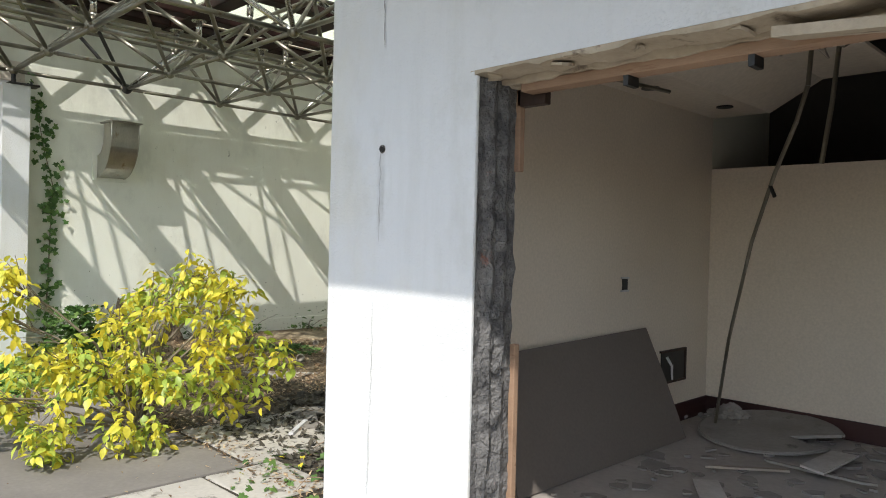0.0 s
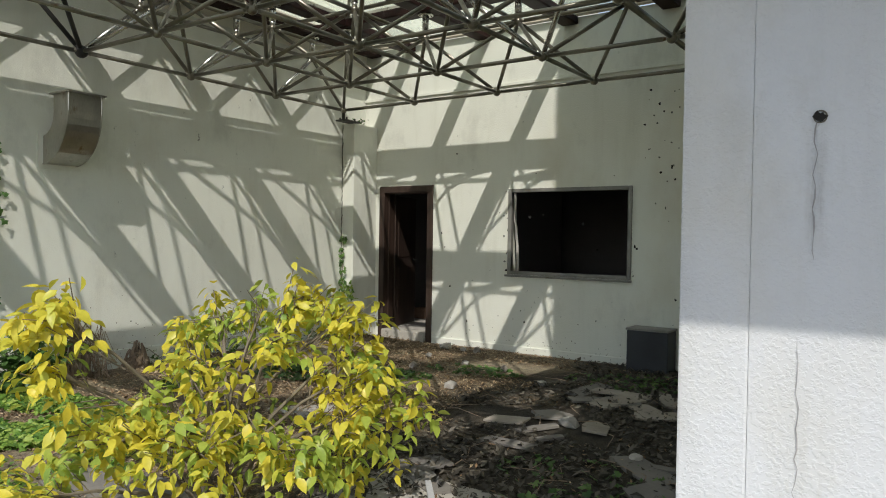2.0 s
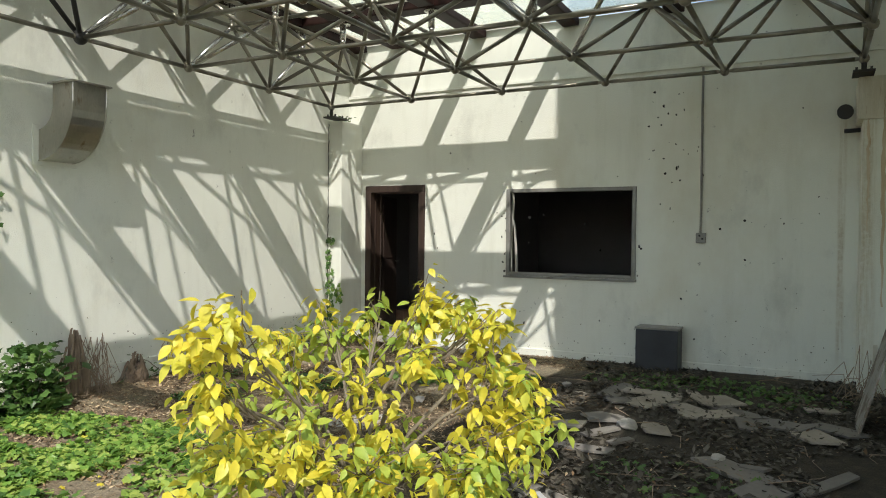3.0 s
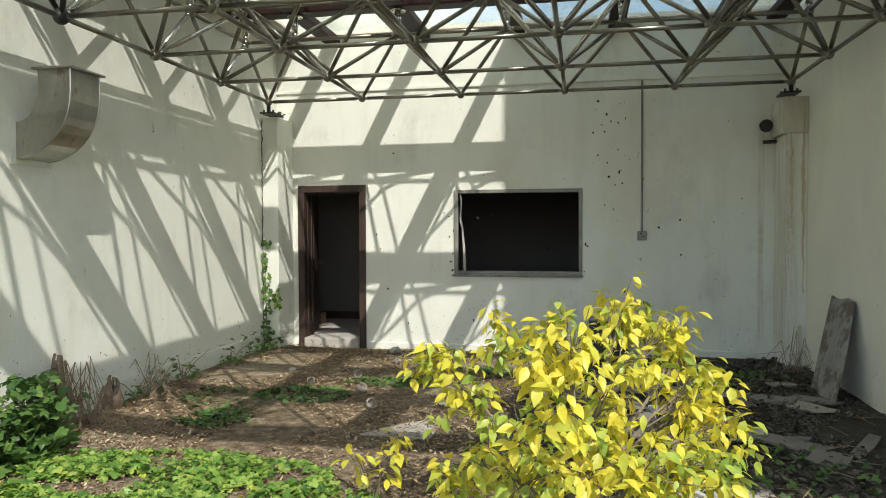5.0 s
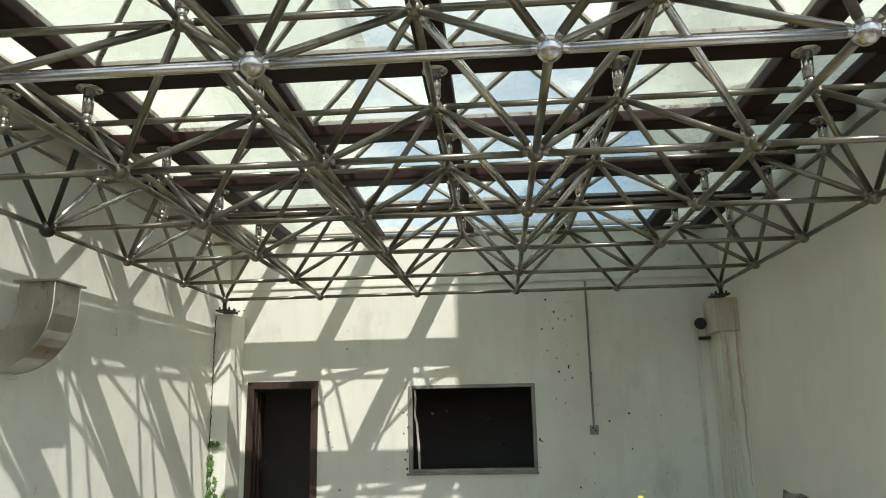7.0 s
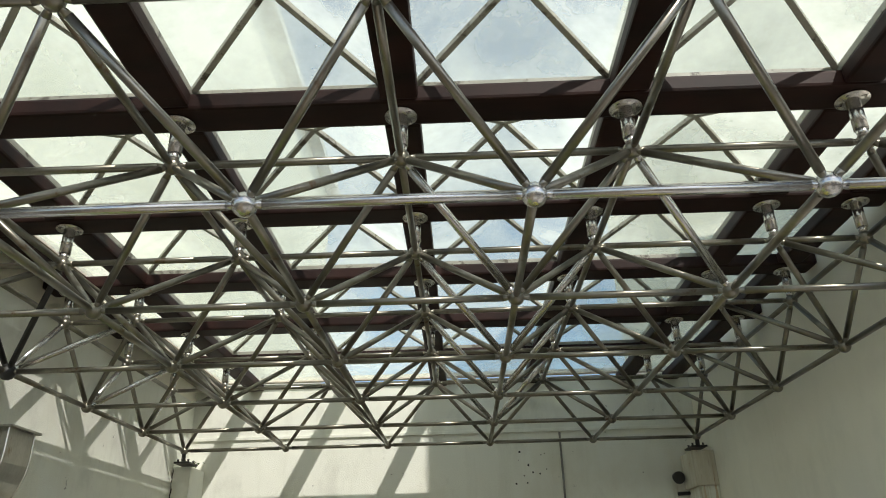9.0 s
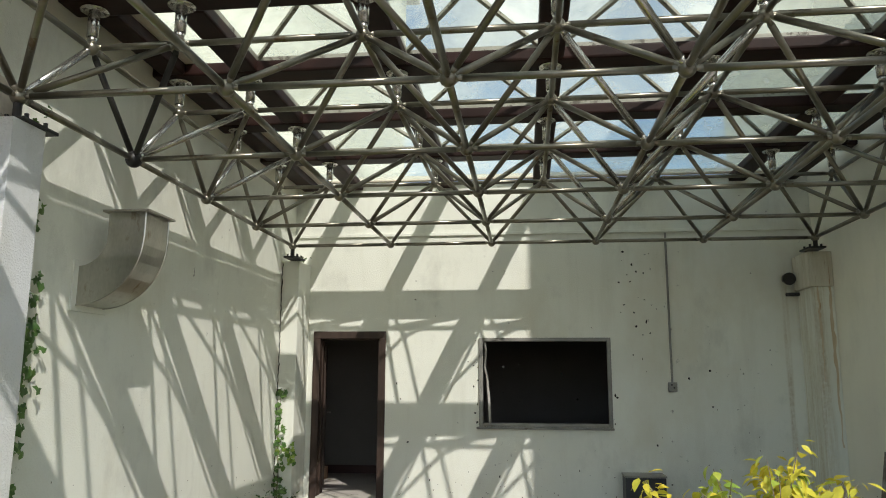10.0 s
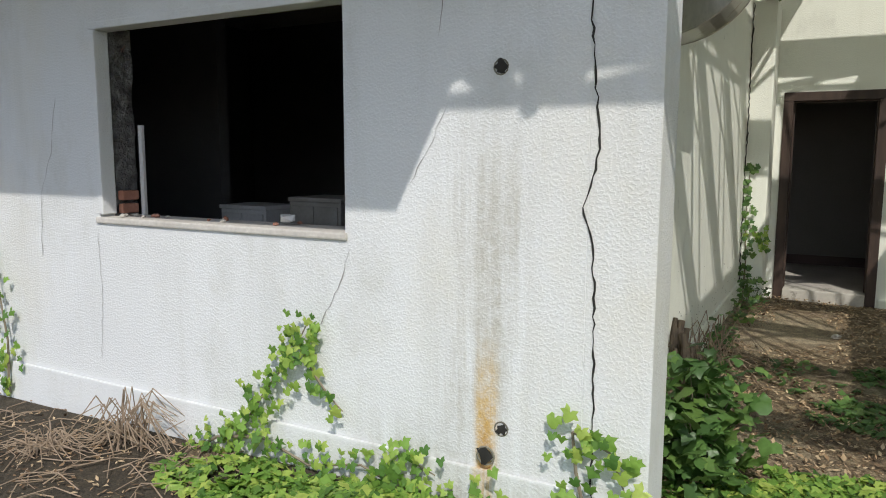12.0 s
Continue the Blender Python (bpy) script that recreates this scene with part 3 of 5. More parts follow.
def space_frame():
    base = thing("space_frame", "grey zinc-coated double-layer tubular space frame under the glass roof", "roof truss")
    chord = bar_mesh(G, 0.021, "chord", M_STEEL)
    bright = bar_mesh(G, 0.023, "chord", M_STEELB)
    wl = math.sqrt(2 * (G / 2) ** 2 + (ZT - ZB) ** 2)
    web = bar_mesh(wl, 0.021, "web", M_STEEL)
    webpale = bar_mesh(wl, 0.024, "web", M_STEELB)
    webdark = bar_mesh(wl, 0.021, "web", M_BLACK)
    bm = bmesh.new()
    bmesh.ops.create_uvsphere(bm, u_segments=14, v_segments=9, radius=0.047)
    ball = mesh_of("node", bm, M_STEEL, True)
    bm = bmesh.new()
    bmesh.ops.create_uvsphere(bm, u_segments=18, v_segments=12, radius=0.055)
    ballb = mesh_of("node", bm, M_STEELB, True)
    bm = bmesh.new()
    bmesh.ops.create_uvsphere(bm, u_segments=14, v_segments=9, radius=0.06)
    balld = mesh_of("node", bm, M_BLACK, True)
    bm = bmesh.new()
    add_tube(bm, (0, 0, 0.03), (0, 0, 0.075), 0.024, 0.033, 14)
    add_tube(bm, (0, 0, 0.075), (0, 0, 0.258), 0.037, seg=16)
    add_tube(bm, (0, 0, 0.256), (0, 0, 0.268), 0.088, seg=20)
    for k in range(4):
        a = math.pi / 4 + k * math.pi / 2
        add_tube(bm, (0.066 * math.cos(a), 0.066 * math.sin(a), 0.244), (0.066 * math.cos(a), 0.066 * math.sin(a), 0.257), 0.009, seg=6)
    stub = mesh_of("pedestal", bm, M_STEELB, True)

    def put(me, name, a, b=None):
        ob = new(name, me)
        ob.parent = base
        if b is None:
            ob.location = a
        else:
            d = Vector(b) - Vector(a)
            ob.matrix_basis = Matrix.Translation(a) @ d.to_track_quat("Z", "Y").to_matrix().to_4x4()
        return ob

    low = {(i, j): (G * i, -G * j, ZB) for i in range(NX) for j in range(NY)}
    top = {(i, j): (G * (i + 0.5), -G * (j + 0.5), ZT) for i in range(NX - 1) for j in range(NY)}
    for (i, j), p in low.items():
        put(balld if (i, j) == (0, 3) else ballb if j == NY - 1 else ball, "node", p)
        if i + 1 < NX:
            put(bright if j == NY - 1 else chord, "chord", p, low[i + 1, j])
        if j + 1 < NY:
            put(chord, "chord", p, low[i, j + 1])
    for (i, j), p in top.items():
        put(ball, "node", p)
        put(stub, "pedestal", p)
        if (i + 1, j) in top:
            put(chord, "chord", p, top[i + 1, j])
        if (i, j + 1) in top:
            put(chord, "chord", p, top[i, j + 1])
        for q in ((i, j), (i + 1, j), (i, j + 1), (i + 1, j + 1)):
            if q in low:
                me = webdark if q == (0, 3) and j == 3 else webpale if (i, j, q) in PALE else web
                put(me, "web", low[q], p)
    # upright edges along the two side walls: half-bay nodes over the outer lower chord
    half = bar_mesh(G / 2, 0.021, "chord", M_STEEL)
    sl = math.sqrt((G / 2) ** 2 + (ZT - ZB) ** 2)
    side = bar_mesh(sl, 0.021, "web", M_STEEL)
    sidepale = bar_mesh(sl, 0.024, "web", M_STEELB)
    sidedark = bar_mesh(sl, 0.021, "web", M_BLACK)
    for i, x in ((0, 0.0), (NX - 1, G * (NX - 1))):
        for j in range(NY):
            p = (x, -G * (j + 0.5), ZT)
            put(ball, "node", p)
            put(stub, "pedestal", p)
            put(half, "chord", p, top[0 if i == 0 else NX - 2, j])
            if j + 1 < NY:
                put(chord, "chord", p, (x, -G * (j + 1.5), ZT))
            for q in (j, j + 1):
                if (i, q) in low:
                    put(sidedark if (i, q, j) == (0, 3, 3) else sidepale if i == 0 and q == j + 1 else side, "web", low[i, q], p)
    # bearings on the columns
    for x, y, z0 in ((0.0, 0.0, 3.04), (6.0, 0.0, 3.06), (0.0, -4.8, 3.035)):
        bm = bmesh.new()
        yy = y + (0.12 if y > -1 else 0.12)
        add_box(bm, (x - 0.09, y - 0.06, z0 - 0.012 + 0.014), (x + 0.09, yy + 0.12, z0 + 0.022), 0.003)
        add_tube(bm, (x, y, z0 + 0.02), (x, y, ZB - 0.02), 0.024, seg=10)
        for sx in (-0.06, 0.06):
            for sy in (0.0, 0.16):
                add_tube(bm, (x + sx, y + sy, z0 + 0.02), (x + sx, y + sy, z0 + 0.055), 0.012, seg=6)
        part("bearing", bm, M_BLACK, base, "rusted black bearing plate with bolts")
    return base


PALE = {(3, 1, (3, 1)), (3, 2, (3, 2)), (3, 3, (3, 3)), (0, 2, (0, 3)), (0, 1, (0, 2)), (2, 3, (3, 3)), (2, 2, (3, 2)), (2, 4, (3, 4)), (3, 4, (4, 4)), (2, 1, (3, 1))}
space_frame()

PZ0, PZ1 = ZT + 0.27, ZT + 0.37
BW = 0.10


def roof_beams():
    for j in range(NY):
        y = -G * (j + 0.5)
        solid("roof_purlin", boxes(((-0.185, y - BW - 0.025, PZ0), (6.225, y + BW, PZ1)), bevel=0.018), M_BEAM, "dark red-oxide steel box beam under the roof glass", "roof beam", "roof beams", "structure")
    for x in [0.0] + [G * (i + 0.5) for i in range(NX - 1)] + [G * (NX - 1)]:
        for j in range(-1, NY - 1):
            y1 = -G * (j + 0.5) - BW - 0.028 if j >= 0 else 0.675
            y0 = -G * (j + 1.5) + BW + 0.003
            solid("roof_rafter", boxes(((x - BW, y0, PZ0 + 0.003), (x + BW, y1, PZ1 - 0.003)), bevel=0.018), M_BEAM, "dark red-oxide steel box beam under the roof glass", "roof beam", "roof rafters", "structure")
    y0 = -6.88
    # unseen tray, added to shade the west facade; its gaps let lit spots through
    gutter = thing("front_gutter", "unseen tray with gaps at the roof's front, added to shape the facade's shadow", "gutter", kind="structure")
    gz = ZT + 0.33
    part("tray", boxes(((-0.185, y0 + 0.10, gz - 0.02), (6.225, y0 + 0.154, gz - 0.008))), M_BEAM, gutter)
    part("tray", boxes(((-0.185, y0 - 0.02, gz + 0.002), (6.225, y0 + 0.03, gz + 0.011))), M_BEAM, gutter)
    for xa, xb in ((-0.185, 0.27), (0.48, 0.61), (0.78, 0.94), (1.395, 2.975), (3.075, 6.225)):
        part("tray", boxes(((xa, y0 + 0.031, gz - 0.01), (xb, y0 + 0.099, gz + 0.001))), M_BEAM, gutter)


roof_beams()


def slab_tri(pts, thick):
    """A thin three-cornered pane, thickened upwards."""
    bm = bmesh.new()
    low = [bm.verts.new(q) for q in pts]
    top = [bm.verts.new((q[0], q[1], q[2] + thick)) for q in pts]
    bm.faces.new(low[::-1])
    bm.faces.new(top)
    for k in range(3):
        n = (k + 1) % 3
        bm.faces.new((low[k], low[n], top[n], top[k]))
    return bm


def skylights():
    """Low glass pyramids, one over every bay of the beams, with a curb and four hip bars each."""
    h = G / 2 - BW + 0.025
    z0, z1 = 0.035, 0.25
    first = thing("skylight", "low glass pyramid skylight with pale hip bars and dirty panes", "skylight", "pyramid skylights", at=(G, -G, PZ1))
    cs = [(-h, -h), (h, -h), (h, h), (-h, h)]
    for k in range(4):
        (ax, ay), (bx, by) = cs[k], cs[(k + 1) % 4]
        q = 0.018
        part("curb", boxes(((min(ax, bx) - q + (2 * q if k % 2 == 0 else 0), min(ay, by) - q, 0.0), (max(ax, bx) + q - (2 * q if k % 2 == 0 else 0), max(ay, by) + q, z0 + 0.006)), bevel=0.004), M_CURB, first)
    for k in range(4):
        (ax, ay), (bx, by) = cs[k], cs[(k + 1) % 4]
        pane = part("pane", slab_tri([(ax, ay, z0 + 0.012), (bx, by, z0 + 0.012), (0, 0, z1 + 0.012)], 0.006), M_GLASS, first)
        pane.visible_shadow = False
        bm = bmesh.new()
        d = Vector((-ax, -ay, z1 - z0))
        m = Matrix.Translation((ax, ay, z0)) @ d.to_track_quat("Y", "Z").to_matrix().to_4x4()
        add_box(bm, (-0.017, 0.01, -0.022), (0.017, d.length - 0.004, 0.008), 0.004)
        bmesh.ops.transform(bm, matrix=m, verts=bm.verts)
        part("hip_bar", bm, M_CURB, first)
    for i in range(1, NX - 1):
        for j in range(1, NY):
            if (i, j) != (1, 1):
                copy_thing(first, pose(G * i, -G * j, PZ1))


def edge_glazing():
    """Flat panes in the half bays along the walls and the front."""
    base = thing("roof_glazing", "flat dirty panes along the edges of the glass roof", "glass roof", kind="structure")
    xs = [0.16] + [G * (i + 0.5) for i in range(NX - 1)] + [6.225]
    ys = [0.60] + [-G * (j + 0.5) for j in range(NY)] + [-6.80]
    for i in range(len(xs) - 1):
        for j in range(len(ys) - 1):
            if 0 < i < len(xs) - 2 and 0 < j < len(ys) - 2:
                continue
            ob = part("pane", boxes(((xs[i] + 0.012, ys[j + 1] + 0.012, PZ1 + 0.012), (xs[i + 1] - 0.012, ys[j] - 0.012, PZ1 + 0.020))), M_GLASS, base)
            ob.visible_shadow = False


skylights()
edge_glazing()
solid("roof_edge_west", boxes(((-0.188, -6.86, PZ1 + 0.001), (0.165, 0.678, PZ1 + 0.06))), M_CEIL, "narrow concrete roof strip along the courtyard wall", "roof", kind="structure")
solid("roof_edge_north", boxes(((0.167, 0.595, PZ1 + 0.001), (6.228, 0.678, PZ1 + 0.06))), M_CEIL, "narrow concrete roof strip along the back wall", "roof", kind="structure")

# ---- joinery and fixtures of the courtyard ----


def brown_door():
    d = thing("door_1", "dark brown wooden door frame with its leaf standing open inwards", "door", kind="structure")
    part("frame", boxes(((DX0, 0.66, 0.05), (DX0 + 0.09, 0.90, DZ1 - 0.09)), ((DX1 - 0.09, 0.66, 0.05), (DX1, 0.90, DZ1 - 0.09)), ((DX0, 0.66, DZ1 - 0.09), (DX1, 0.90, DZ1)), bevel=0.006), M_WOOD, d)
    part("stop", boxes(((DX0 + 0.09, 0.76, 0.19), (DX0 + 0.105, 0.80, DZ1 - 0.105)), ((DX1 - 0.105, 0.76, 0.19), (DX1 - 0.09, 0.80, DZ1 - 0.105)), ((DX0 + 0.09, 0.76, DZ1 - 0.105), (DX1 - 0.09, 0.80, DZ1 - 0.09))), M_WOOD, d)
    leaf = part("leaf", boxes(((0.0, 0.0, 0.0), (0.04, 0.74, 1.88)), ((-0.006, 0.10, 0.15), (0.0, 0.64, 0.85)), ((0.04, 0.10, 0.15), (0.046, 0.64, 0.85)), ((0.04, 0.10, 1.0), (0.046, 0.64, 1.75)), bevel=0.003), M_WOOD, d)
    leaf.matrix_basis = pose(DX0 + 0.06, 0.905, 0.20, 0, 0, 14)
    bm = tubes(((0.05, 0.66, 0.95), (0.10, 0.66, 0.95), 0.010), ((0.10, 0.66, 0.95), (0.10, 0.56, 0.95), 0.009))
    part("door_handle", bm, M_ALU, leaf, "dull metal lever handle")
    part("sill", boxes(((DX0 + 0.092, 0.62, 0.0), (DX1 - 0.092, 0.885, 0.195)), bevel=0.012), M_SLAB, d, "chipped concrete doorstep")


brown_door()
solid("wooden_block", boxes(((-0.30, 2.02, 0.192), (-0.08, 2.20, 0.36)), bevel=0.008), M_RAWWOOD, "tan wooden block on the floor inside the doorway", "block")


def bare_window():
    w = thing("window_1", "bare window opening with a dull metal frame and no glass", "window", kind="structure")
    y0, y1 = 0.655, 0.72
    for lo, hi in (((WX0, y0, WZ0), (WX0 + 0.05, y1, WZ1)), ((WX1 - 0.045, y0, WZ0), (WX1, y1, WZ1)), ((WX0 + 0.05, y0, WZ1 - 0.045), (WX1 - 0.045, y1, WZ1)), ((WX0 + 0.05, y0, WZ0), (WX1 - 0.045, y1, WZ0 + 0.045))):
        part("frame", boxes((lo, hi), bevel=0.006), M_ALU, w)
    part("sill", boxes(((WX0 - 0.03, 0.64, WZ0 - 0.028), (WX1 + 0.01, 0.679, WZ0 - 0.002)), bevel=0.006), M_ALU, w)
    rng = random.Random(5)
    bm = bmesh.new()
    pts = [(WX0 + 0.055 + rng.uniform(0, 0.025) + 0.06 * (1 - k / 9), 0.70, WZ0 + 0.045 + k * 0.108) for k in range(10)]
    polyline(bm, pts, 0.018, 0.012, 5)
    part("torn_strip", bm, M_PLASTER, w, "torn pale sealing strip hanging off the jamb")


bare_window()


def bevelled_thing(name, lo, hi, material, label, category, bevel=0.006):
    return solid(name, boxes((lo, hi), bevel=bevel), material, label, category)


def vent_box():
    v = thing("vent_box", "slate grey metal box at the foot of the white wall", "metal box")
    part("body", boxes(((3.88, 0.36, 0.04), (4.33, 0.654, 0.52)), bevel=0.01), M_BOXDARK, v)
    part("lid", boxes(((3.87, 0.35, 0.522), (4.34, 0.654, 0.545)), bevel=0.006), M_ALU, v, "dull grey lid")


vent_box()


def conduit():
    c = thing("conduit", "thin dull grey conduit with a socket on the wall", "conduit")
    part("pipe", tubes(((4.505, 0.665, 1.58), (4.505, 0.665, 3.40), 0.013)), M_ALU, c)
    part("socket_plate", boxes(((4.455, 0.655, 1.475), (4.56, 0.679, 1.585)), bevel=0.006), M_ALU, c, "grey socket plate")
    for dx, dz in ((0.03, 0.07), (0.06, 0.035)):
        part("socket_hole", boxes(((4.455 + dx, 0.651, 1.475 + dz), (4.475 + dx, 0.656, 1.495 + dz))), M_BLACK, c)


conduit()


def wall_lamp():
    w = thing("wall_lamp", "small black broken spotlight on a bracket by the corner", "wall lamp")
    bm = bmesh.new()
    add_tube(bm, (5.87, 0.50, 2.79), (5.87, 0.60, 2.81), 0.075, 0.055, 14)
    add_tube(bm, (5.87, 0.60, 2.81), (5.87, 0.68, 2.80), 0.03, 0.03, 10)
    part("lamp_head", bm, M_BLACK, w)
    part("bracket", tubes(((5.87, 0.655, 2.62), (6.02, 0.62, 2.62), 0.022), ((5.89, 0.62, 2.62), (5.89, 0.68, 2.62), 0.018)), M_BLACK, w)


wall_lamp()


def duct_elbow():
    """A square duct that comes out of the wall and bends upwards."""
    d = thing("air_duct", "galvanised square air duct elbow sticking out of the wall", "air duct")
    y0, y1 = -3.86, -3.55
    cx, cz = -0.19, 2.58
    bm = bmesh.new()
    ri, ro = 0.20, 0.46
    rings = []
    secs = []
    for k in range(13):
        a = -math.pi / 2 + k * math.pi / 24
        secs.append(((cx + ro * math.cos(a), cz + ro * math.sin(a)), (cx + ri * math.cos(a), cz + ri * math.sin(a))))
    secs.append(((cx + ro, 2.75), (cx + ri, 2.75)))
    for (xo, zo), (xi, zi) in secs:
        rings.append([bm.verts.new(v) for v in ((xo, y0, zo), (xo, y1, zo), (xi, y1, zi), (xi, y0, zi))])
    for a, b in zip(rings, rings[1:]):
        for k in range(4):
            bm.faces.new((a[k], a[(k + 1) % 4], b[(k + 1) % 4], b[k]))
    bmesh.ops.recalc_face_normals(bm, faces=bm.faces)
    el = part("elbow", bm, M_DUCT, d)
    sol = el.modifiers.new("sheet", "SOLIDIFY")
    sol.thickness = 0.004
    xa, xb = cx + ri, cx + ro
    part("flange", boxes(((xa - 0.03, y0 - 0.03, 2.742), (xb + 0.035, y0 - 0.004, 2.756)), ((xa - 0.03, y1 + 0.004, 2.742), (xb + 0.035, y1 + 0.03, 2.756)), ((xb + 0.004, y0 - 0.004, 2.742), (xb + 0.035, y1 + 0.004, 2.756)), ((xa - 0.03, y0 - 0.004, 2.742), (xa - 0.004, y1 + 0.004, 2.756))), M_DUCT, d, "folded rim of the duct mouth")
    for y in (y0, y1):
        bm = bmesh.new()
        pts = [Vector((xo, y, zo)) for (xo, zo), _ in secs]
        polyline(bm, pts, 0.006, 0.006, 5)
        part("seam", bm, M_DUCT, d)
    part("wall_collar", boxes(((-0.1915, y0 - 0.05, cz - ro - 0.04), (-0.175, y1 + 0.05, cz - ri + 0.04)), bevel=0.004), M_COURT, d, "rough rendered collar")


duct_elbow()


def leaning_board():
    """A cement sheet on its short edge, its head against the wall and its foot out on the ground."""
    a, b = Vector((5.92, -1.66, 0.05)), Vector((5.93, -0.98, 0.05))
    up = (Vector((6.205, -1.00, 0.96)) - (a + b) / 2)
    along = (b - a).normalized()
    rise = (up - along * up.dot(along))
    lean = up.dot(along)
    out = along.cross(rise.normalized())
    w, h = (b - a).length, rise.length
    bm = bmesh.new()
    plate(bm, [(0.0, 0.0), (w * 0.5, -0.012), (w, 0.0), (w + lean * 0.5, h * 0.5), (w + lean - 0.02, h - 0.01), (w * 0.62 + lean, h - 0.028), (w * 0.3 + lean, h), (lean + 0.03, h - 0.02), (lean * 0.5 - 0.006, h * 0.52)], 0.012, Matrix.Identity(4))
    ob = solid("cement_board", bm, M_CEMBOARD, "stained grey cement board leaning against the shaded wall", "board")
    ob.matrix_basis = Matrix.Translation(a) @ Matrix((along, rise.normalized(), out)).transposed().to_4x4()


leaning_board()

bevelled_thing("pipe_stub", (6.12, 0.10, 0.03), (6.16, 0.14, 0.55), M_RUST, "rusty pipe stub standing in the corner", "pipe", 0.012)



def wall_chips():
    """Small knocked-out spots in the render of the back wall."""
    rng = random.Random(19)
    bm = bmesh.new()
    spots = [(3.95 + 0.075 * k + rng.uniform(-0.05, 0.05), 2.95 - 0.07 * k + rng.uniform(-0.2, 0.2)) for k in range(9)]
    spots += [(rng.uniform(3.88, 4.35), rng.uniform(1.7, 3.2)) for k in range(16)]
    spots += [(4.95, 1.72), (5.02, 1.70), (5.30, 1.74), (5.33, 1.69), (4.96, 1.30), (5.32, 1.32), (5.01, 1.27)]
    spots += [(rng.uniform(1.1, 6.0), rng.uniform(0.2, 3.3)) for k in range(40)]
    spots += [(rng.choice((WX0 - 0.03, WX1 + 0.03)) + rng.uniform(-0.04, 0.04), rng.uniform(WZ0, WZ1)) for k in range(16)]
    for x, z in spots:
        plate(bm, ragged_ring(rng, 6, rng.uniform(0.004, 0.016), 0.5), 0.0025, pose(x, 0.679, z, 90, 0, rng.uniform(0, 60)))
    tagged(new("wall_chip", mesh_of("wall_chip", bm, M_CRACK)), "dark chips knocked out of the white render", "wall damage", kind="stuff")


wall_chips()


def rust_streak(x0, x1, z0, z1, seed):
    stain("rust_streak", x0, x1, z0, z1, 0.187, seed, M_RUSTRUN, "brown rust streak down the corner column")


# ---- the broken opening of the east facade ----


def broken_jamb():
    """Rough mortar and brick left where the frame was torn out."""
    j = thing("broken_jamb", "torn-out opening edge of grey mortar, brick and splintered timber", "broken wall edge")
    rng = random.Random(11)

    def rough_strip(x0, y0, y1, seed):
        bm = bmesh.new()
        ny, nz = 6, 64
        grid = []
        for a in range(nz + 1):
            z = 0.20 + (OZ1 - 0.20) * a / nz
            row = []
            for b in range(ny + 1):
                y = y0 + (y1 - y0) * b / ny
                d = 0.012 * noise.noise(Vector((y * 30, z * 22, seed))) + 0.012 * noise.noise(Vector((y * 9, z * 7, seed + 3)))
                ridge = 0.018 * (1 if b in (2, 4) else 0)
                row.append(bm.verts.new((x0 + 0.014 + d + ridge, y, z)))
            grid.append(row)
        for a in range(nz):
            for b in range(ny):
                bm.faces.new((grid[a][b], grid[a + 1][b], grid[a + 1][b + 1], grid[a][b + 1]))
        return bm

    part("mortar", rough_strip(OX0, -4.92, -4.69, 2.0), M_MORTAR, j, "dark broken mortar with grooves")
    part("plaster_edge", boxes(((OX0 - 0.002, -4.938, 0.2), (OX0 + 0.018, -4.92, OZ1)), bevel=0.006), M_OUT, j)
    for z0, z1 in ((0.2, 1.05), (1.75, 2.08)):
        part("timber", boxes(((OX0 + 0.012, -4.70, z0), (OX0 + 0.04, -4.67, z1)), bevel=0.004), M_RAWWOOD, j, "splintered reddish timber batten")
    for k in range(7):
        z = 0.5 + k * 0.235 + rng.uniform(-0.03, 0.03)
        bm = bmesh.new()
        bmesh.ops.create_icosphere(bm, subdivisions=2, radius=0.04)
        for v in bm.verts:
            v.co = Vector((v.co.x * 0.5, v.co.y * 0.9, v.co.z * 0.75)) * (1 + 0.35 * noise.noise(v.co * 40 + Vector((k, 0, 0))))
        bmesh.ops.translate(bm, verts=bm.verts, vec=(OX0 + 0.022, -4.80 + rng.uniform(-0.05, 0.04), z))
        part("brick", bm, M_MORTAR, j)
    # broken lintel edge
    bm = bmesh.new()
    n = 60
    for side, (ya, yb) in enumerate(((-4.94, -4.80), (-4.80, -4.68))):
        rows = []
        for a in range(n + 1):
            x = OX0 - 0.02 + (OX1 - OX0) * a / n
            drop = 0.012 + 0.012 * noise.noise(Vector((x * 5, side * 4.0, 1))) + 0.018 * noise.noise(Vector((x * 23, side, 5))) + (0.0 if side == 0 else 0.02)
            rows.append([bm.verts.new((x, ya + 0.004, OZ1 + 0.019)), bm.verts.new((x, ya + 0.008, OZ1 + 0.016 - drop)), bm.verts.new((x, yb, OZ1 + 0.012 - drop)), bm.verts.new((x, yb, OZ1 + 0.019))])
        for r0, r1 in zip(rows, rows[1:]):
            for k in range(4):
                bm.faces.new((r0[k], r1[k], r1[(k + 1) % 4], r0[(k + 1) % 4]))
        for r in (rows[0], rows[-1]):
            bm.faces.new(r)
    bmesh.ops.recalc_face_normals(bm, faces=bm.faces)
    part("lintel_edge", bm, M_LINTEL, j, "ragged plaster edge along the top")
    part("head_timber", boxes(((OX0 + 0.10, -4.775, OZ1 - 0.05), (OX0 + 1.42, -4.70, OZ1 - 0.012)), bevel=0.004), M_RAWWOOD, j, "orange-brown timber batten under the lintel")
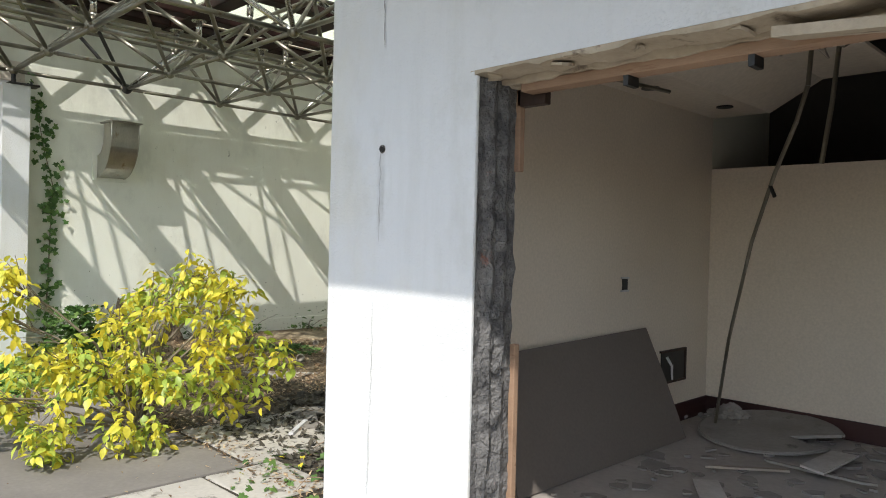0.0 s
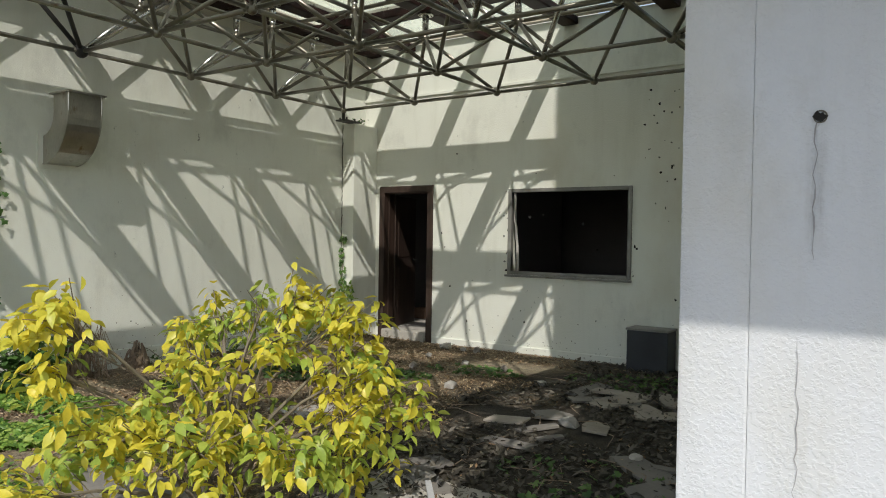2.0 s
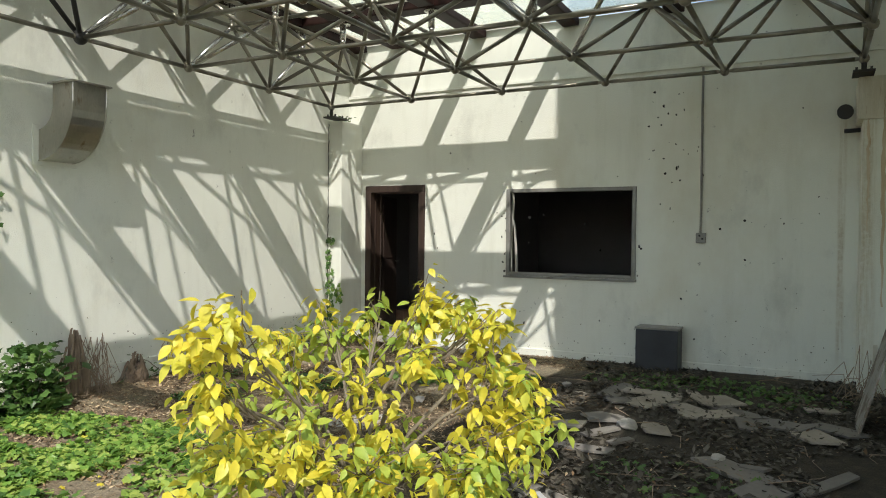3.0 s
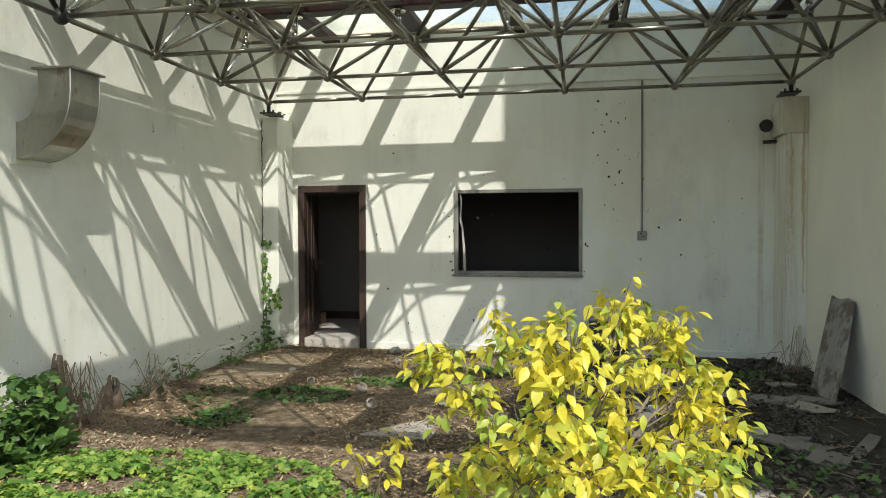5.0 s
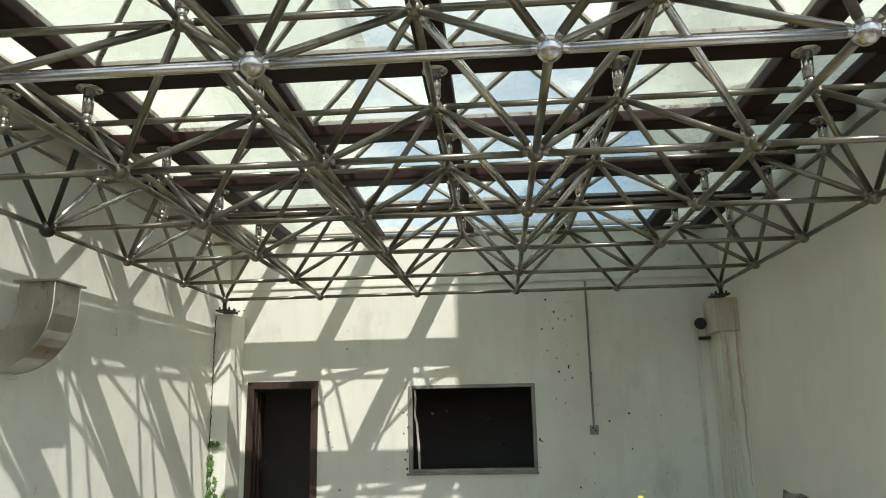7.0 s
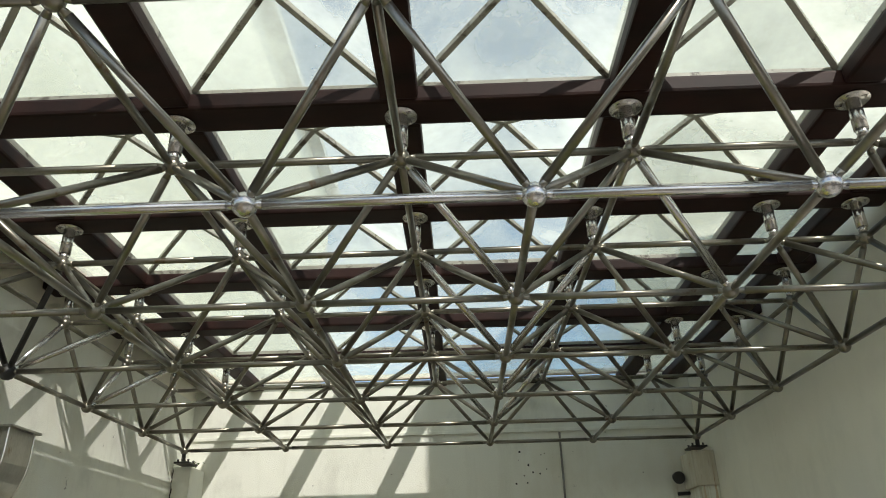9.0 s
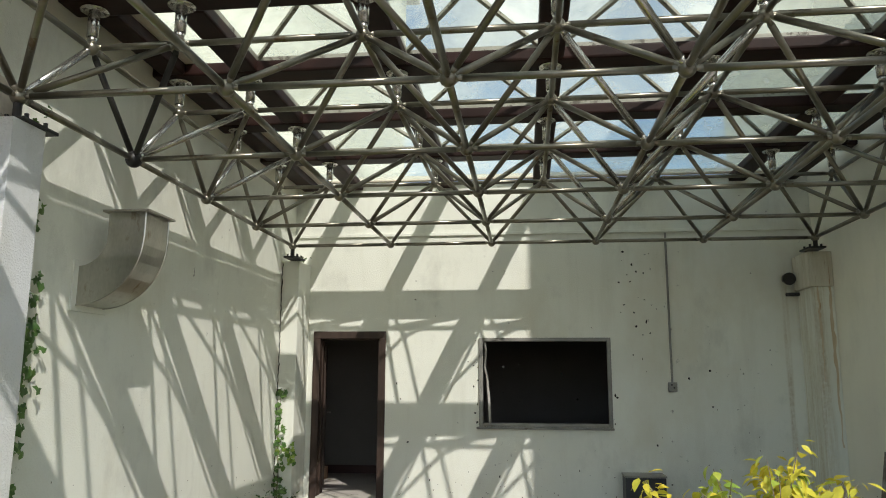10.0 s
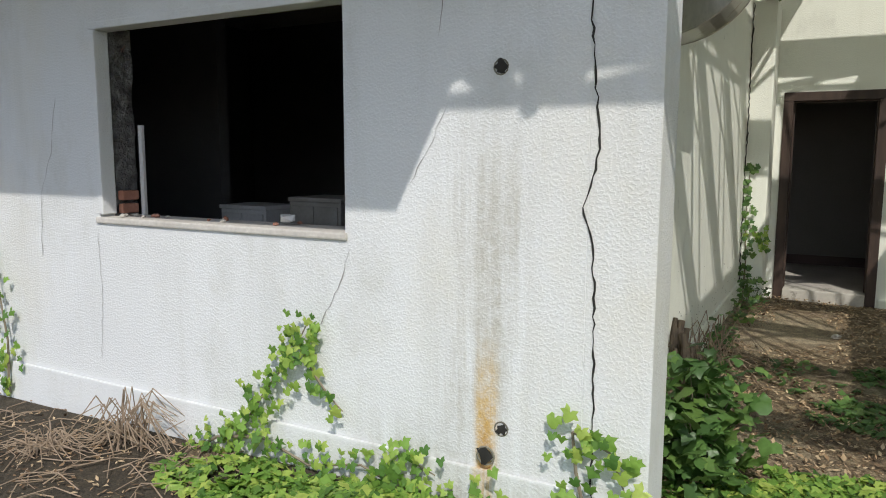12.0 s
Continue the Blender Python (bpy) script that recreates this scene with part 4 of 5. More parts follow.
    part("head_timber", boxes(((OX0 + 0.02, -4.70, OZ1 - 0.09), (OX0 + 0.16, -4.66, OZ1 - 0.02)), bevel=0.004), M_WOOD, j, "dark splintered timber end")
    for k, (x, w) in enumerate(((OX0 + 1.30, 0.42), (OX0 + 1.78, 0.5))):
        bm = bmesh.new()
        plate(bm, [(-w / 2, -0.10), (w * 0.45, -0.12), (w / 2, 0.06), (w * 0.1, 0.12), (-w * 0.42, 0.07)], 0.03, pose(x, -4.79, OZ1 - 0.05 - 0.02 * k, 8, 4 - 9 * k, 5))
        part("loose_slab", bm, (M_LINTEL, M_DUSTY)[k], j, "broken slab of plaster hanging under the lintel")
    # solid black strip in place of the shade inside the broken lintel
    part("gap_shade_strip", boxes(((OX0 + 1.05, -4.74, OZ1 - 0.012), (OX0 + 2.3, -4.69, OZ1 + 0.018))), M_CRACK, j)
    for x in (OX0 + 0.55, OX0 + 0.98):
        part("clip", boxes(((x, -4.77, OZ1 - 0.085), (x + 0.02, -4.70, OZ1 - 0.005))), M_BLACK, j)
    for k in range(4):
        bm = bmesh.new()
        plate(bm, ragged_ring(rng, 7, rng.uniform(0.02, 0.05), 0.4), 0.010, pose(OX0 + 0.06 + k * 0.31, -4.88, OZ1 - 0.01, rng.uniform(-14, 14), rng.uniform(-10, 10), rng.uniform(0, 360)))
        part("loose_flake", bm, M_LINTEL, j)


broken_jamb()


def room_things():
    rng = random.Random(23)
    bm = bmesh.new()
    plate(bm, [(-0.12, 0), (1.58, 0), (1.54, 0.38), (1.48, 0.74), (-0.05, 0.70)], 0.012, Matrix.Identity(4))
    ob = solid("brown_board", bm, M_PANEL, "large dark brown board leaning against the cream wall", "board")
    ob.matrix_basis = Matrix.Translation((6.66, -4.14, RF + 0.005)) @ Matrix(((0.0, -0.34, 0.94), (1.0, 0.0, 0.0), (0.0, 0.94, 0.34))).to_4x4()
    s = thing("wall_socket", "small dark switch hole in the cream wall", "socket")
    part("hole", boxes(((6.401, -2.94, 1.18), (6.406, -2.88, 1.25))), M_BLACK, s)
    part("rim", boxes(((6.400, -2.955, 1.25), (6.408, -2.865, 1.262)), ((6.400, -2.955, 1.168), (6.408, -2.865, 1.18))), M_PALE, s)
    b = thing("junction_recess", "broken black junction box recess with loose wires", "junction box")
    part("box", boxes(((6.401, -2.42, 0.53), (6.412, -2.10, 0.73))), M_BLACK, b)
    part("rim", boxes(((6.401, -2.44, 0.73), (6.42, -2.08, 0.745)), ((6.401, -2.44, 0.515), (6.42, -2.08, 0.53)), ((6.401, -2.10, 0.53), (6.42, -2.08, 0.73))), M_WOOD, b)
    bm = bmesh.new()
    polyline(bm, [(6.415, -2.36, 0.70), (6.45, -2.35, 0.64), (6.44, -2.33, 0.58), (6.46, -2.36, 0.55)], 0.010, 0.006, 5)
    part("wire", bm, M_PALE, b)
    # pole leaning from the ceiling to the floor
    bm = bmesh.new()
    polyline(bm, [(7.43, -2.75, 2.62), (7.41, -2.74, 2.37), (7.34, -2.70, 2.18), (7.19, -2.60, 1.90), (7.02, -2.48, 1.50), (6.83, -2.33, 0.87), (6.70, -2.21, 0.26)], 0.013, 0.011, 8)
    p = thing("hanging_pipe", "thin bent grey pipe hanging from the torn ceiling to the floor", "pipe")
    part("pipe", bm, M_STEEL, p)
    part("clip", tubes(((7.16, -2.58, 1.84), (7.20, -2.61, 1.77), 0.011)), M_BLACK, p)
    bm = bmesh.new()
    polyline(bm, [(7.62, -2.9, 2.62), (7.58, -2.88, 2.24), (7.53, -2.86, 1.92)], 0.012, 0.013, 8)
    solid("hanging_rod", bm, M_STEEL, "short grey rod hanging from the torn ceiling", "rod")
    bm = bmesh.new()
    polyline(bm, [(6.60, -3.5, 2.40), (6.75, -3.05, 2.37)], 0.012, 0.012, 6)
    solid("ceiling_rail", bm, M_STEEL, "short loose metal rail under the ceiling", "rail")
    bm = bmesh.new()
    for k in range(9):
        a = k * 0.7
        polyline(bm, [(7.50, -3.3, 2.622), (7.55, -3.3, 2.52), (7.62 + 0.14 * math.cos(a), -3.3 + 0.14 * math.sin(a), 2.46 - 0.03 * (k % 3)), (7.62 + 0.24 * math.cos(a + 0.3), -3.3 + 0.24 * math.sin(a + 0.3), 2.49)], 0.007, 0.004, 5)
    solid("loose_wires", bm, M_GREYWOOD, "tangle of loose wires under the ceiling", "wires")
    bm = bmesh.new()
    plate(bm, [(-0.30, -0.22), (0.05, -0.30), (0.32, -0.16), (0.36, 0.10), (0.10, 0.26), (-0.24, 0.20)], 0.014, pose(7.42, -3.30, 2.52, 14, -16, 25))
    solid("hanging_board", bm, M_CEIL, "torn curved ceiling board hanging from the bulkhead", "ceiling board")
    for x, y in ((6.58, -2.97), (6.67, -2.13)):
        bm = bmesh.new()
        add_tube(bm, (x, y, 2.422), (x, y, 2.432), 0.055, seg=20)
        solid("downlight_hole", bm, M_BLACK, "round empty downlight hole in the ceiling", "downlight", "ceiling downlights")
    # round plate and rubble on the floor
    r = thing("round_plate", "grey broken round board lying on the floor", "board")
    bm = bmesh.new()
    ring = [(0.42 * math.cos(a), 0.42 * math.sin(a)) for a in [k * 2 * math.pi / 40 for k in range(36)]]
    plate(bm, ring + [(0.12, -0.1)], 0.02, pose(7.03, -2.15, RF + 0.05, 5, -3, 20))
    part("board", bm, M_DUSTY, r)
    bm = bmesh.new()
    arc = [pose(7.03, -2.15, RF + 0.05, 5, -3, 20) @ Vector((0.43 * math.cos(a), 0.43 * math.sin(a), 0.012)) for a in [k * 2 * math.pi / 40 for k in range(36)]]
    polyline(bm, arc, 0.009, 0.009, 5)
    part("rim", bm, M_DUSTY, r)
    bm = bmesh.new()
    for k in range(70):
        a, d = rng.uniform(0, 6.28), abs(rng.gauss(0, 0.16))
        rock(bm, (6.72 + d * math.cos(a), -2.02 + 0.8 * d * math.sin(a), RF + 0.02 + max(0, 0.13 - 0.6 * d)), rng.uniform(0.015, 0.05), rng)
    solid("rubble_heap", bm, M_DUSTY, "small heap of broken plaster and dust", "rubble", kind="stuff")
    bm = bmesh.new()
    for k in range(260):
        x, y = rng.uniform(6.7, 9.2), rng.uniform(-4.3, -1.8)
        plate(bm, ragged_ring(rng, rng.randint(4, 7), rng.uniform(0.012, 0.07), 0.45), rng.uniform(0.004, 0.014), pose(x, y, RF + 0.006, rng.uniform(-6, 6), rng.uniform(-6, 6), rng.uniform(0, 360)))
    solid("plaster_chips", bm, M_DUSTY, "scattered chips of plaster and board", "debris", kind="stuff")
    for k in range(9):
        x, y = rng.uniform(7.1, 8.8), rng.uniform(-3.6, -1.95)
        l, w = rng.uniform(0.25, 0.7), rng.uniform(0.03, 0.16)
        bm = bmesh.new()
        plate(bm, [(-l / 2, -w / 2), (l / 2, -w * 0.4), (l * 0.46, w / 2), (-l * 0.4, w * 0.45)], 0.012, pose(x, y, RF + 0.012 + 0.004 * k, rng.uniform(-2, 2), rng.uniform(-2, 2), rng.uniform(0, 180)))
        solid("broken_strip", bm, (M_DUSTY, M_GREYWOOD, M_PLASTER)[k % 3], "broken strip of board lying on the dusty floor", "debris", "broken strips")


room_things()

# ---- west facade details ----


def broken_window():
    w = thing("window_2", "gutted window opening with broken brick jamb", "window", kind="structure")
    bm = bmesh.new()
    n = 40
    rows = []
    for a in range(n + 1):
        z = LZ0 + (LZ1 - LZ0) * a / n
        rows.append([bm.verts.new((LX0 + 0.012 + 0.02 * noise.noise(Vector((y * 20, z * 14, 7))), y, z)) for y in (-4.835, -4.795, -4.755, -4.715, -4.675)])
    for r0, r1 in zip(rows, rows[1:]):
        for k in range(4):
            bm.faces.new((r0[k], r1[k], r1[k + 1], r0[k + 1]))
    part("jamb", bm, M_MORTAR, w, "dark broken brick and mortar jamb")
    part("reveal", boxes(((LX0 - 0.012, -4.927, LZ0 + 0.02), (LX0 + 0.035, -4.835, LZ1 - 0.03)), ((LX0 - 0.012, -4.927, LZ1 - 0.03), (LX1 - 0.002, -4.815, LZ1 + 0.012)), bevel=0.008), M_OUT, w)
    part("sill", boxes(((LX0 - 0.03, -4.930, LZ0 - 0.03), (LX1 + 0.012, -4.675, LZ0 + 0.006)), bevel=0.01), M_PLASTER, w, "chipped sill dusted with brick crumbs")
    part("upright_strip", boxes(((LX0 + 0.09, -4.715, LZ0 + 0.0), (LX0 + 0.12, -4.695, LZ0 + 0.52)), bevel=0.003), M_PALE, w, "pale upright strip left in the jamb")
    rng = random.Random(3)
    for k in range(2):
        bm = bmesh.new()
        add_box(bm, (LX0 + 0.02, -4.815, LZ0 + 0.02 + k * 0.075), (LX0 + 0.055 + rng.uniform(0, 0.02), -4.705, LZ0 + 0.075 + k * 0.075), 0.008)
        part("brick", bm, M_BRICK, w)
    for k in range(14):
        bm = bmesh.new()
        rock(bm, (LX0 + 0.1 + rng.random() ** 2 * 1.5, -4.815 + rng.uniform(-0.08, 0.1), LZ0 + 0.014), rng.uniform(0.008, 0.022), rng)
        part("crumb", bm, (M_BRICK, M_STONE)[k % 2], w)


broken_window()


def desk_unit(x, y, w, d, h, material, label):
    u = thing("cabinet", label, "cabinet", at=(x, y, 0.2))
    part("body", boxes(((0, 0, 0.0), (w, d, h - 0.03)), bevel=0.006), material, u)
    part("top", boxes(((-0.01, -0.01, h - 0.028), (w + 0.01, d + 0.01, h)), bevel=0.005), material, u)
    part("door", boxes(((0.02, -0.018, 0.06), (w / 2 - 0.005, -0.002, h - 0.06)), bevel=0.004), material, u)
    part("door", boxes(((w / 2 + 0.005, -0.018, 0.06), (w - 0.02, -0.002, h - 0.06)), bevel=0.004), material, u)


desk_unit(-3.42, -3.6, 0.44, 0.34, 0.98, M_PALE, "pale laminate cabinet in the dark room")
desk_unit(-2.80, -3.55, 0.45, 0.4, 1.05, M_DUSTY, "grey cabinet in the dark room")
bm = bmesh.new()
rock(bm, (-1.76, -4.78, 1.23), 0.05, random.Random(8))
solid("white_lump", bm, M_PALE, "lump of white foam lying on the window sill", "debris")


def crack(name, pts, width, material, label, y, seed, parent_normal=(0, -1, 0)):
    """A jagged open line in the render, a hair proud of the wall."""
    rng = random.Random(seed)
    fine = []
    for (x0, z0), (x1, z1) in zip(pts, pts[1:]):
        n = max(2, int(math.hypot(x1 - x0, z1 - z0) / 0.03))
        for k in range(n):
            f = k / n
            fine.append((x0 + (x1 - x0) * f + rng.uniform(-0.006, 0.006), z0 + (z1 - z0) * f + rng.uniform(-0.006, 0.006)))
    fine.append(pts[-1])
    bm = bmesh.new()
    prev = None
    for k, (x, z) in enumerate(fine):
        w = width * rng.uniform(0.35, 1.3) * (0.25 if k in (0, len(fine) - 1) else 1)
        cur = (bm.verts.new((x - w, y, z)), bm.verts.new((x + w, y, z)))
        if prev:
            bm.faces.new((prev[0], prev[1], cur[1], cur[0]))
        prev = cur
    tagged(new(name, mesh_of(name, bm, material)), label, "crack", kind="structure")


YL = -4.919
crack("crack", [(-0.195, 2.917), (-0.181, 2.539), (-0.195, 2.096), (-0.15, 1.567), (-0.185, 1.425), (-0.209, 1.35), (-0.166, 1.218), (-0.153, 0.972), (-0.142, 0.538), (-0.147, 0.179)], 0.0042, M_CRACK, "wide open crack down the white facade", YL, 1)
crack("crack", [(-0.696, 2.681), (-0.745, 2.398), (-0.802, 2.256), (-0.831, 2.02)], 0.0022, M_HAIR, "hairline crack in the render", YL, 2)
crack("crack", [(-1.294, 2.285), (-1.236, 2.445), (-1.217, 2.823)], 0.003, M_HAIR, "hairline crack above the window corner", YL, 3)
crack("crack", [(-1.284, 1.123), (-1.352, 0.935), (-1.458, 0.765), (-1.583, 0.67), (-1.728, 0.481), (-1.969, 0.425)], 0.003, M_HAIR, "hairline crack below the window corner", YL, 4)
crack("crack", [(-0.793, 1.737), (-0.889, 1.548), (-0.966, 1.425)], 0.0022, M_HAIR, "hairline crack in the render", YL, 5)
crack("crack", [(-3.029, 1.123), (-3.02, 0.746), (-3.058, 0.368)], 0.0022, M_HAIR, "hairline crack in the render", YL, 6)
crack("crack", [(-3.338, 1.879), (-3.415, 1.548), (-3.53, 1.312), (-3.559, 0.935)], 0.003, M_HAIR, "hairline crack in the render", YL, 7)
crack("crack", [(-0.178, 3.02), (-0.182, 2.4), (-0.176, 1.9), (-0.183, 1.2), (-0.178, 0.3)], 0.006, M_CRACK, "dark open joint between the corner column and the wall", 0.1865, 11)
YR = -4.939
crack("crack", [(6.415, 2.75), (6.405, 2.55), (6.41, 2.3)], 0.003, M_HAIR, "hairline crack in the render", YR, 8)
crack("crack", [(6.40, 1.85), (6.395, 1.6), (6.40, 1.45)], 0.0022, M_HAIR, "dirty run below the drain hole", YR, 9)
crack("crack", [(6.36, 1.22), (6.365, 0.9), (6.35, 0.3)], 0.0016, M_HAIR, "hairline crack in the render", YR, 10)


def drain_hole(x, y, z, r):
    h = thing("drain_hole", "black drain pipe hole with a chipped rim in the render", "pipe hole", "drain holes")
    rng = random.Random(int(z * 100))
    bm = bmesh.new()
    plate(bm, ragged_ring(rng, 12, r, 0.45), 0.004, pose(x, y, z, 90, 0, 0))
    part("hole", bm, M_CRACK, h)
    bm = bmesh.new()
    pts = [(x + r * 1.15 * math.cos(a), y, z + r * 1.15 * math.sin(a)) for a in [k * math.pi / 6 for k in range(13)]]
    polyline(bm, pts, r * 0.16, r * 0.10, 5)
    part("rim", bm, M_MILDEW, h)


drain_hole(-0.552, -4.917, 1.884, 0.026)
drain_hole(6.407, -4.937, 1.857, 0.015)
drain_hole(-0.530, -4.917, 0.42, 0.026)
drain_hole(-0.59, -4.937, 0.30, 0.034)


def stain(name, x0, x1, z0, z1, y, seed, material, label):
    rng = random.Random(seed)
    bm = bmesh.new()
    n = 26
    prev = None
    for k in range(n + 1):
        f = k / n
        z = z1 + (z0 - z1) * f
        w = (x1 - x0) / 2 * (0.25 + 0.75 * math.sin(math.pi * min(0.95, 0.12 + f))) * rng.uniform(0.65, 1.15)
        c = (x0 + x1) / 2 + rng.uniform(-0.008, 0.008)
        cur = (bm.verts.new((c - w, y, z)), bm.verts.new((c + w, y, z)))
        if prev:
            bm.faces.new((prev[0], prev[1], cur[1], cur[0]))
        prev = cur
    tagged(new(name, mesh_of(name, bm, material)), label, "stain", kind="structure")


rust_streak(6.165, 6.205, 0.9, 2.73, 21)
rust_streak(6.045, 6.07, 1.6, 2.73, 22)


def mildew(label, count, seed, at):
    """Specks of mildew and splashed earth near the foot of a wall; at gives a speck's pose."""
    rng = random.Random(seed)
    bm = bmesh.new()
    for k in range(count):
        z = min(1.6, rng.expovariate(5.5))
        plate(bm, ragged_ring(rng, 6, rng.uniform(0.002, 0.007), 0.6), 0.0015, at(rng, z))
    tagged(new("mildew_specks", mesh_of("mildew_specks", bm, M_MILDEW)), label, "mildew", kind="stuff")


mildew("black mildew specks on the courtyard wall's foot", 600, 71, lambda rng, z: pose(-0.166 if z < 0.28 else -0.191, rng.uniform(-4.4, 0.18), 0.06 + z, 0, 90, rng.uniform(0, 5)))
mildew("black mildew specks on the back wall's foot", 260, 72, lambda rng, z: pose(rng.uniform(1.2, 6.0), 0.656 if z < 0.09 else 0.681, 0.05 + z, 90, 0, 0))
mildew("black mildew specks on the shaded wall's foot", 160, 73, lambda rng, z: pose(6.231, rng.uniform(-4.3, 0.18), 0.08 + z, 0, -90, 0))

# ---- plants ----


def blade(length, width, fold, droop, cols=4):
    """A leaf blade along +y from the origin, folded along its midrib and drooping, as vertices and faces."""
    vs, fs = [], []
    for k in range(cols + 1):
        f = k / cols
        w = width / 2 * math.sin(math.pi * min(1.0, f ** 0.8 * 0.97 + 0.03)) if k < cols else 0.0
        y = length * f
        z = -droop * length * f * f
        vs += [(-w, y, z + fold * w), (0.0, y, z), (w, y, z + fold * w)]
        if k:
            b = 3 * k
            fs += [(b - 3, b - 2, b + 1, b), (b - 2, b - 1, b + 2, b + 1)]
    return vs, fs


def lobed(size, rng, curl=0.25):
    """A broad three-lobed creeper leaf lying in the xy plane."""
    vs = [(0.0, 0.0, 0.0)]
    radii = (0.32, 0.68, 0.55, 0.88, 0.62, 0.80, 1.0, 0.80, 0.62, 0.88, 0.55, 0.68, 0.32)
    for k, r in enumerate(radii):
        a = math.radians(-150 + 300 * k / (len(radii) - 1)) + math.pi / 2
        rr = r * size * rng.uniform(0.8, 1.12)
        vs.append((rr * math.cos(a), rr * math.sin(a), -curl * rr * rng.uniform(-0.2, 1.5)))
    return vs, [(0, k, k + 1) for k in range(1, len(radii))]


class Heap:
    """Gathers many small meshes into one."""

    def __init__(self):
        self.v, self.f = [], []

    def add(self, vs, fs, m):
        n = len(self.v)
        self.v += [tuple(m @ Vector(p)) for p in vs]
        self.f += [tuple(i + n for i in f) for f in fs]

    def mesh(self, name, material, smooth=True):
        me = bpy.data.meshes.new(name)
        me.from_pydata(self.v, [], self.f)
        me.materials.append(material)
        if smooth:
            for p in me.polygons:
                p.use_smooth = True
        return me


def whorl(rng, count, length):
    """Poses and sizes of the leaves that droop round the end of a twig."""
    for k in range(count):
        a = k * 137.5 + rng.uniform(-25, 25)
        m = pose(0, 0, rng.uniform(-0.12, 0.03), 0, 0, a) @ pose(0, rng.uniform(0.015, 0.05), 0, rng.uniform(-66, 14), rng.uniform(-30, 30), 0)
        yield m @ Matrix.Scale(length * rng.uniform(0.55, 1.15), 4)


def leaf_shapes(seed, n):
    """Blades of unit length, each a little different."""
    rng = random.Random(seed)
    return [blade(1.0, rng.uniform(0.46, 0.60), rng.uniform(0.12, 0.45), rng.uniform(0.12, 0.5)) for k in range(n)]


def yellow_shrub():
    rng = random.Random(42)
    root = Vector((3.74, -4.92, 0.03))
    s = thing("shrub", "bushy shrub with bright yellow-green drooping leaves", "shrub", at=root)
    shapes = leaf_shapes(100, 7)
    single = {}
    for m in (M_YELLOW, M_LIME):
        single[m.name] = []
        for vs, fs in shapes:
            h = Heap()
            h.add(vs, fs, Matrix.Identity(4))
            single[m.name].append(h.mesh("leaf", m))
    rest = {M_YELLOW.name: Heap(), M_LIME.name: Heap()}
    leaves = 0
    # main limbs: end point, foliage radius, share of green, twigs
    limbs = [((4.00, -4.58, 1.19), 0.17, 0.15, 14), ((4.22, -4.50, 1.10), 0.16, 0.15, 11), ((3.72, -4.62, 1.10), 0.17, 0.8, 10), ((3.45, -4.66, 1.05), 0.17, 0.5, 10), ((4.32, -4.52, 0.97), 0.12, 0.15, 7),
             ((3.75, -5.74, 1.16), 0.15, 0.05, 13), ((3.70, -5.72, 0.92), 0.15, 0.1, 9), ((3.02, -4.56, 0.93), 0.15, 0.2, 11), ((3.22, -4.74, 0.78), 0.17, 0.3, 10),
             ((4.42, -4.70, 0.64), 0.16, 0.1, 13), ((4.30, -4.60, 0.80), 0.19, 0.1, 13), ((4.28, -4.96, 0.55), 0.20, 0.2, 14), ((4.40, -4.26, 0.66), 0.16, 0.15, 11),
             ((4.10, -5.30, 0.58), 0.22, 0.2, 16), ((3.82, -5.42, 0.62), 0.20, 0.2, 14), ((3.50, -5.42, 0.58), 0.20, 0.25, 13), ((4.10, -5.62, 0.27), 0.20, 0.2, 15),
             ((3.70, -5.84, 0.42), 0.21, 0.15, 15), ((3.40, -5.62, 0.28), 0.20, 0.25, 13), ((4.26, -5.14, 0.27), 0.20, 0.25, 14), ((3.30, -5.10, 0.50), 0.20, 0.35, 12),
             ((3.92, -4.86, 0.62), 0.22, 0.55, 11), ((3.52, -4.90, 0.55), 0.22, 0.5, 11), ((4.22, -4.45, 0.36), 0.20, 0.3, 13), ((3.90, -5.10, 0.90), 0.16, 0.15, 8), ((4.02, -4.80, 1.00), 0.15, 0.25, 8)]
    for end, spread, green, n in limbs:
        end = Vector(end) - root
        mid = Vector((end.x * 0.35 + rng.uniform(-0.06, 0.06), end.y * 0.35 + rng.uniform(-0.06, 0.06), end.z * 0.6))
        bm = bmesh.new()
        start = Vector((rng.uniform(-0.06, 0.06), rng.uniform(-0.06, 0.06), 0.0))
        polyline(bm, [start, start.lerp(mid, 0.5) + Vector((0.01, 0.01, 0.02)), mid, mid.lerp(end, 0.5) + Vector((0, 0, 0.03)), end], 0.014, 0.005, 6)
        part("branch", bm, M_BARK, s)
        twigs = bmesh.new()
        for k in range(int(n * 1.3)):
            d = Vector((rng.gauss(0, 1), rng.gauss(0, 1), rng.gauss(0, 0.75)))
            d = d.normalized() * spread * rng.uniform(0.25, 1.2)
            p = end + d
            p.z = max(0.10, p.z)
            polyline(twigs, [mid.lerp(end, rng.uniform(0.4, 1.0)), p], 0.004, 0.002, 5)
            mat = M_LIME if rng.random() < green + 0.14 * (p.z < 0.6) + 0.04 else M_YELLOW
            whole = Matrix.Translation(p) @ pose(0, 0, 0, rng.uniform(-25, 25), rng.uniform(-25, 25), rng.uniform(0, 360))
            for m in whorl(rng, rng.randint(8, 13), 0.076):
                pick = rng.randrange(len(shapes))
                if leaves < 300 and k % 4 == 0:
                    ob = new("leaf", single[mat.name][pick])
                    ob.parent = s
                    ob.matrix_basis = whole @ m
                    leaves += 1
                else:
                    rest[mat.name].add(*shapes[pick], whole @ m)
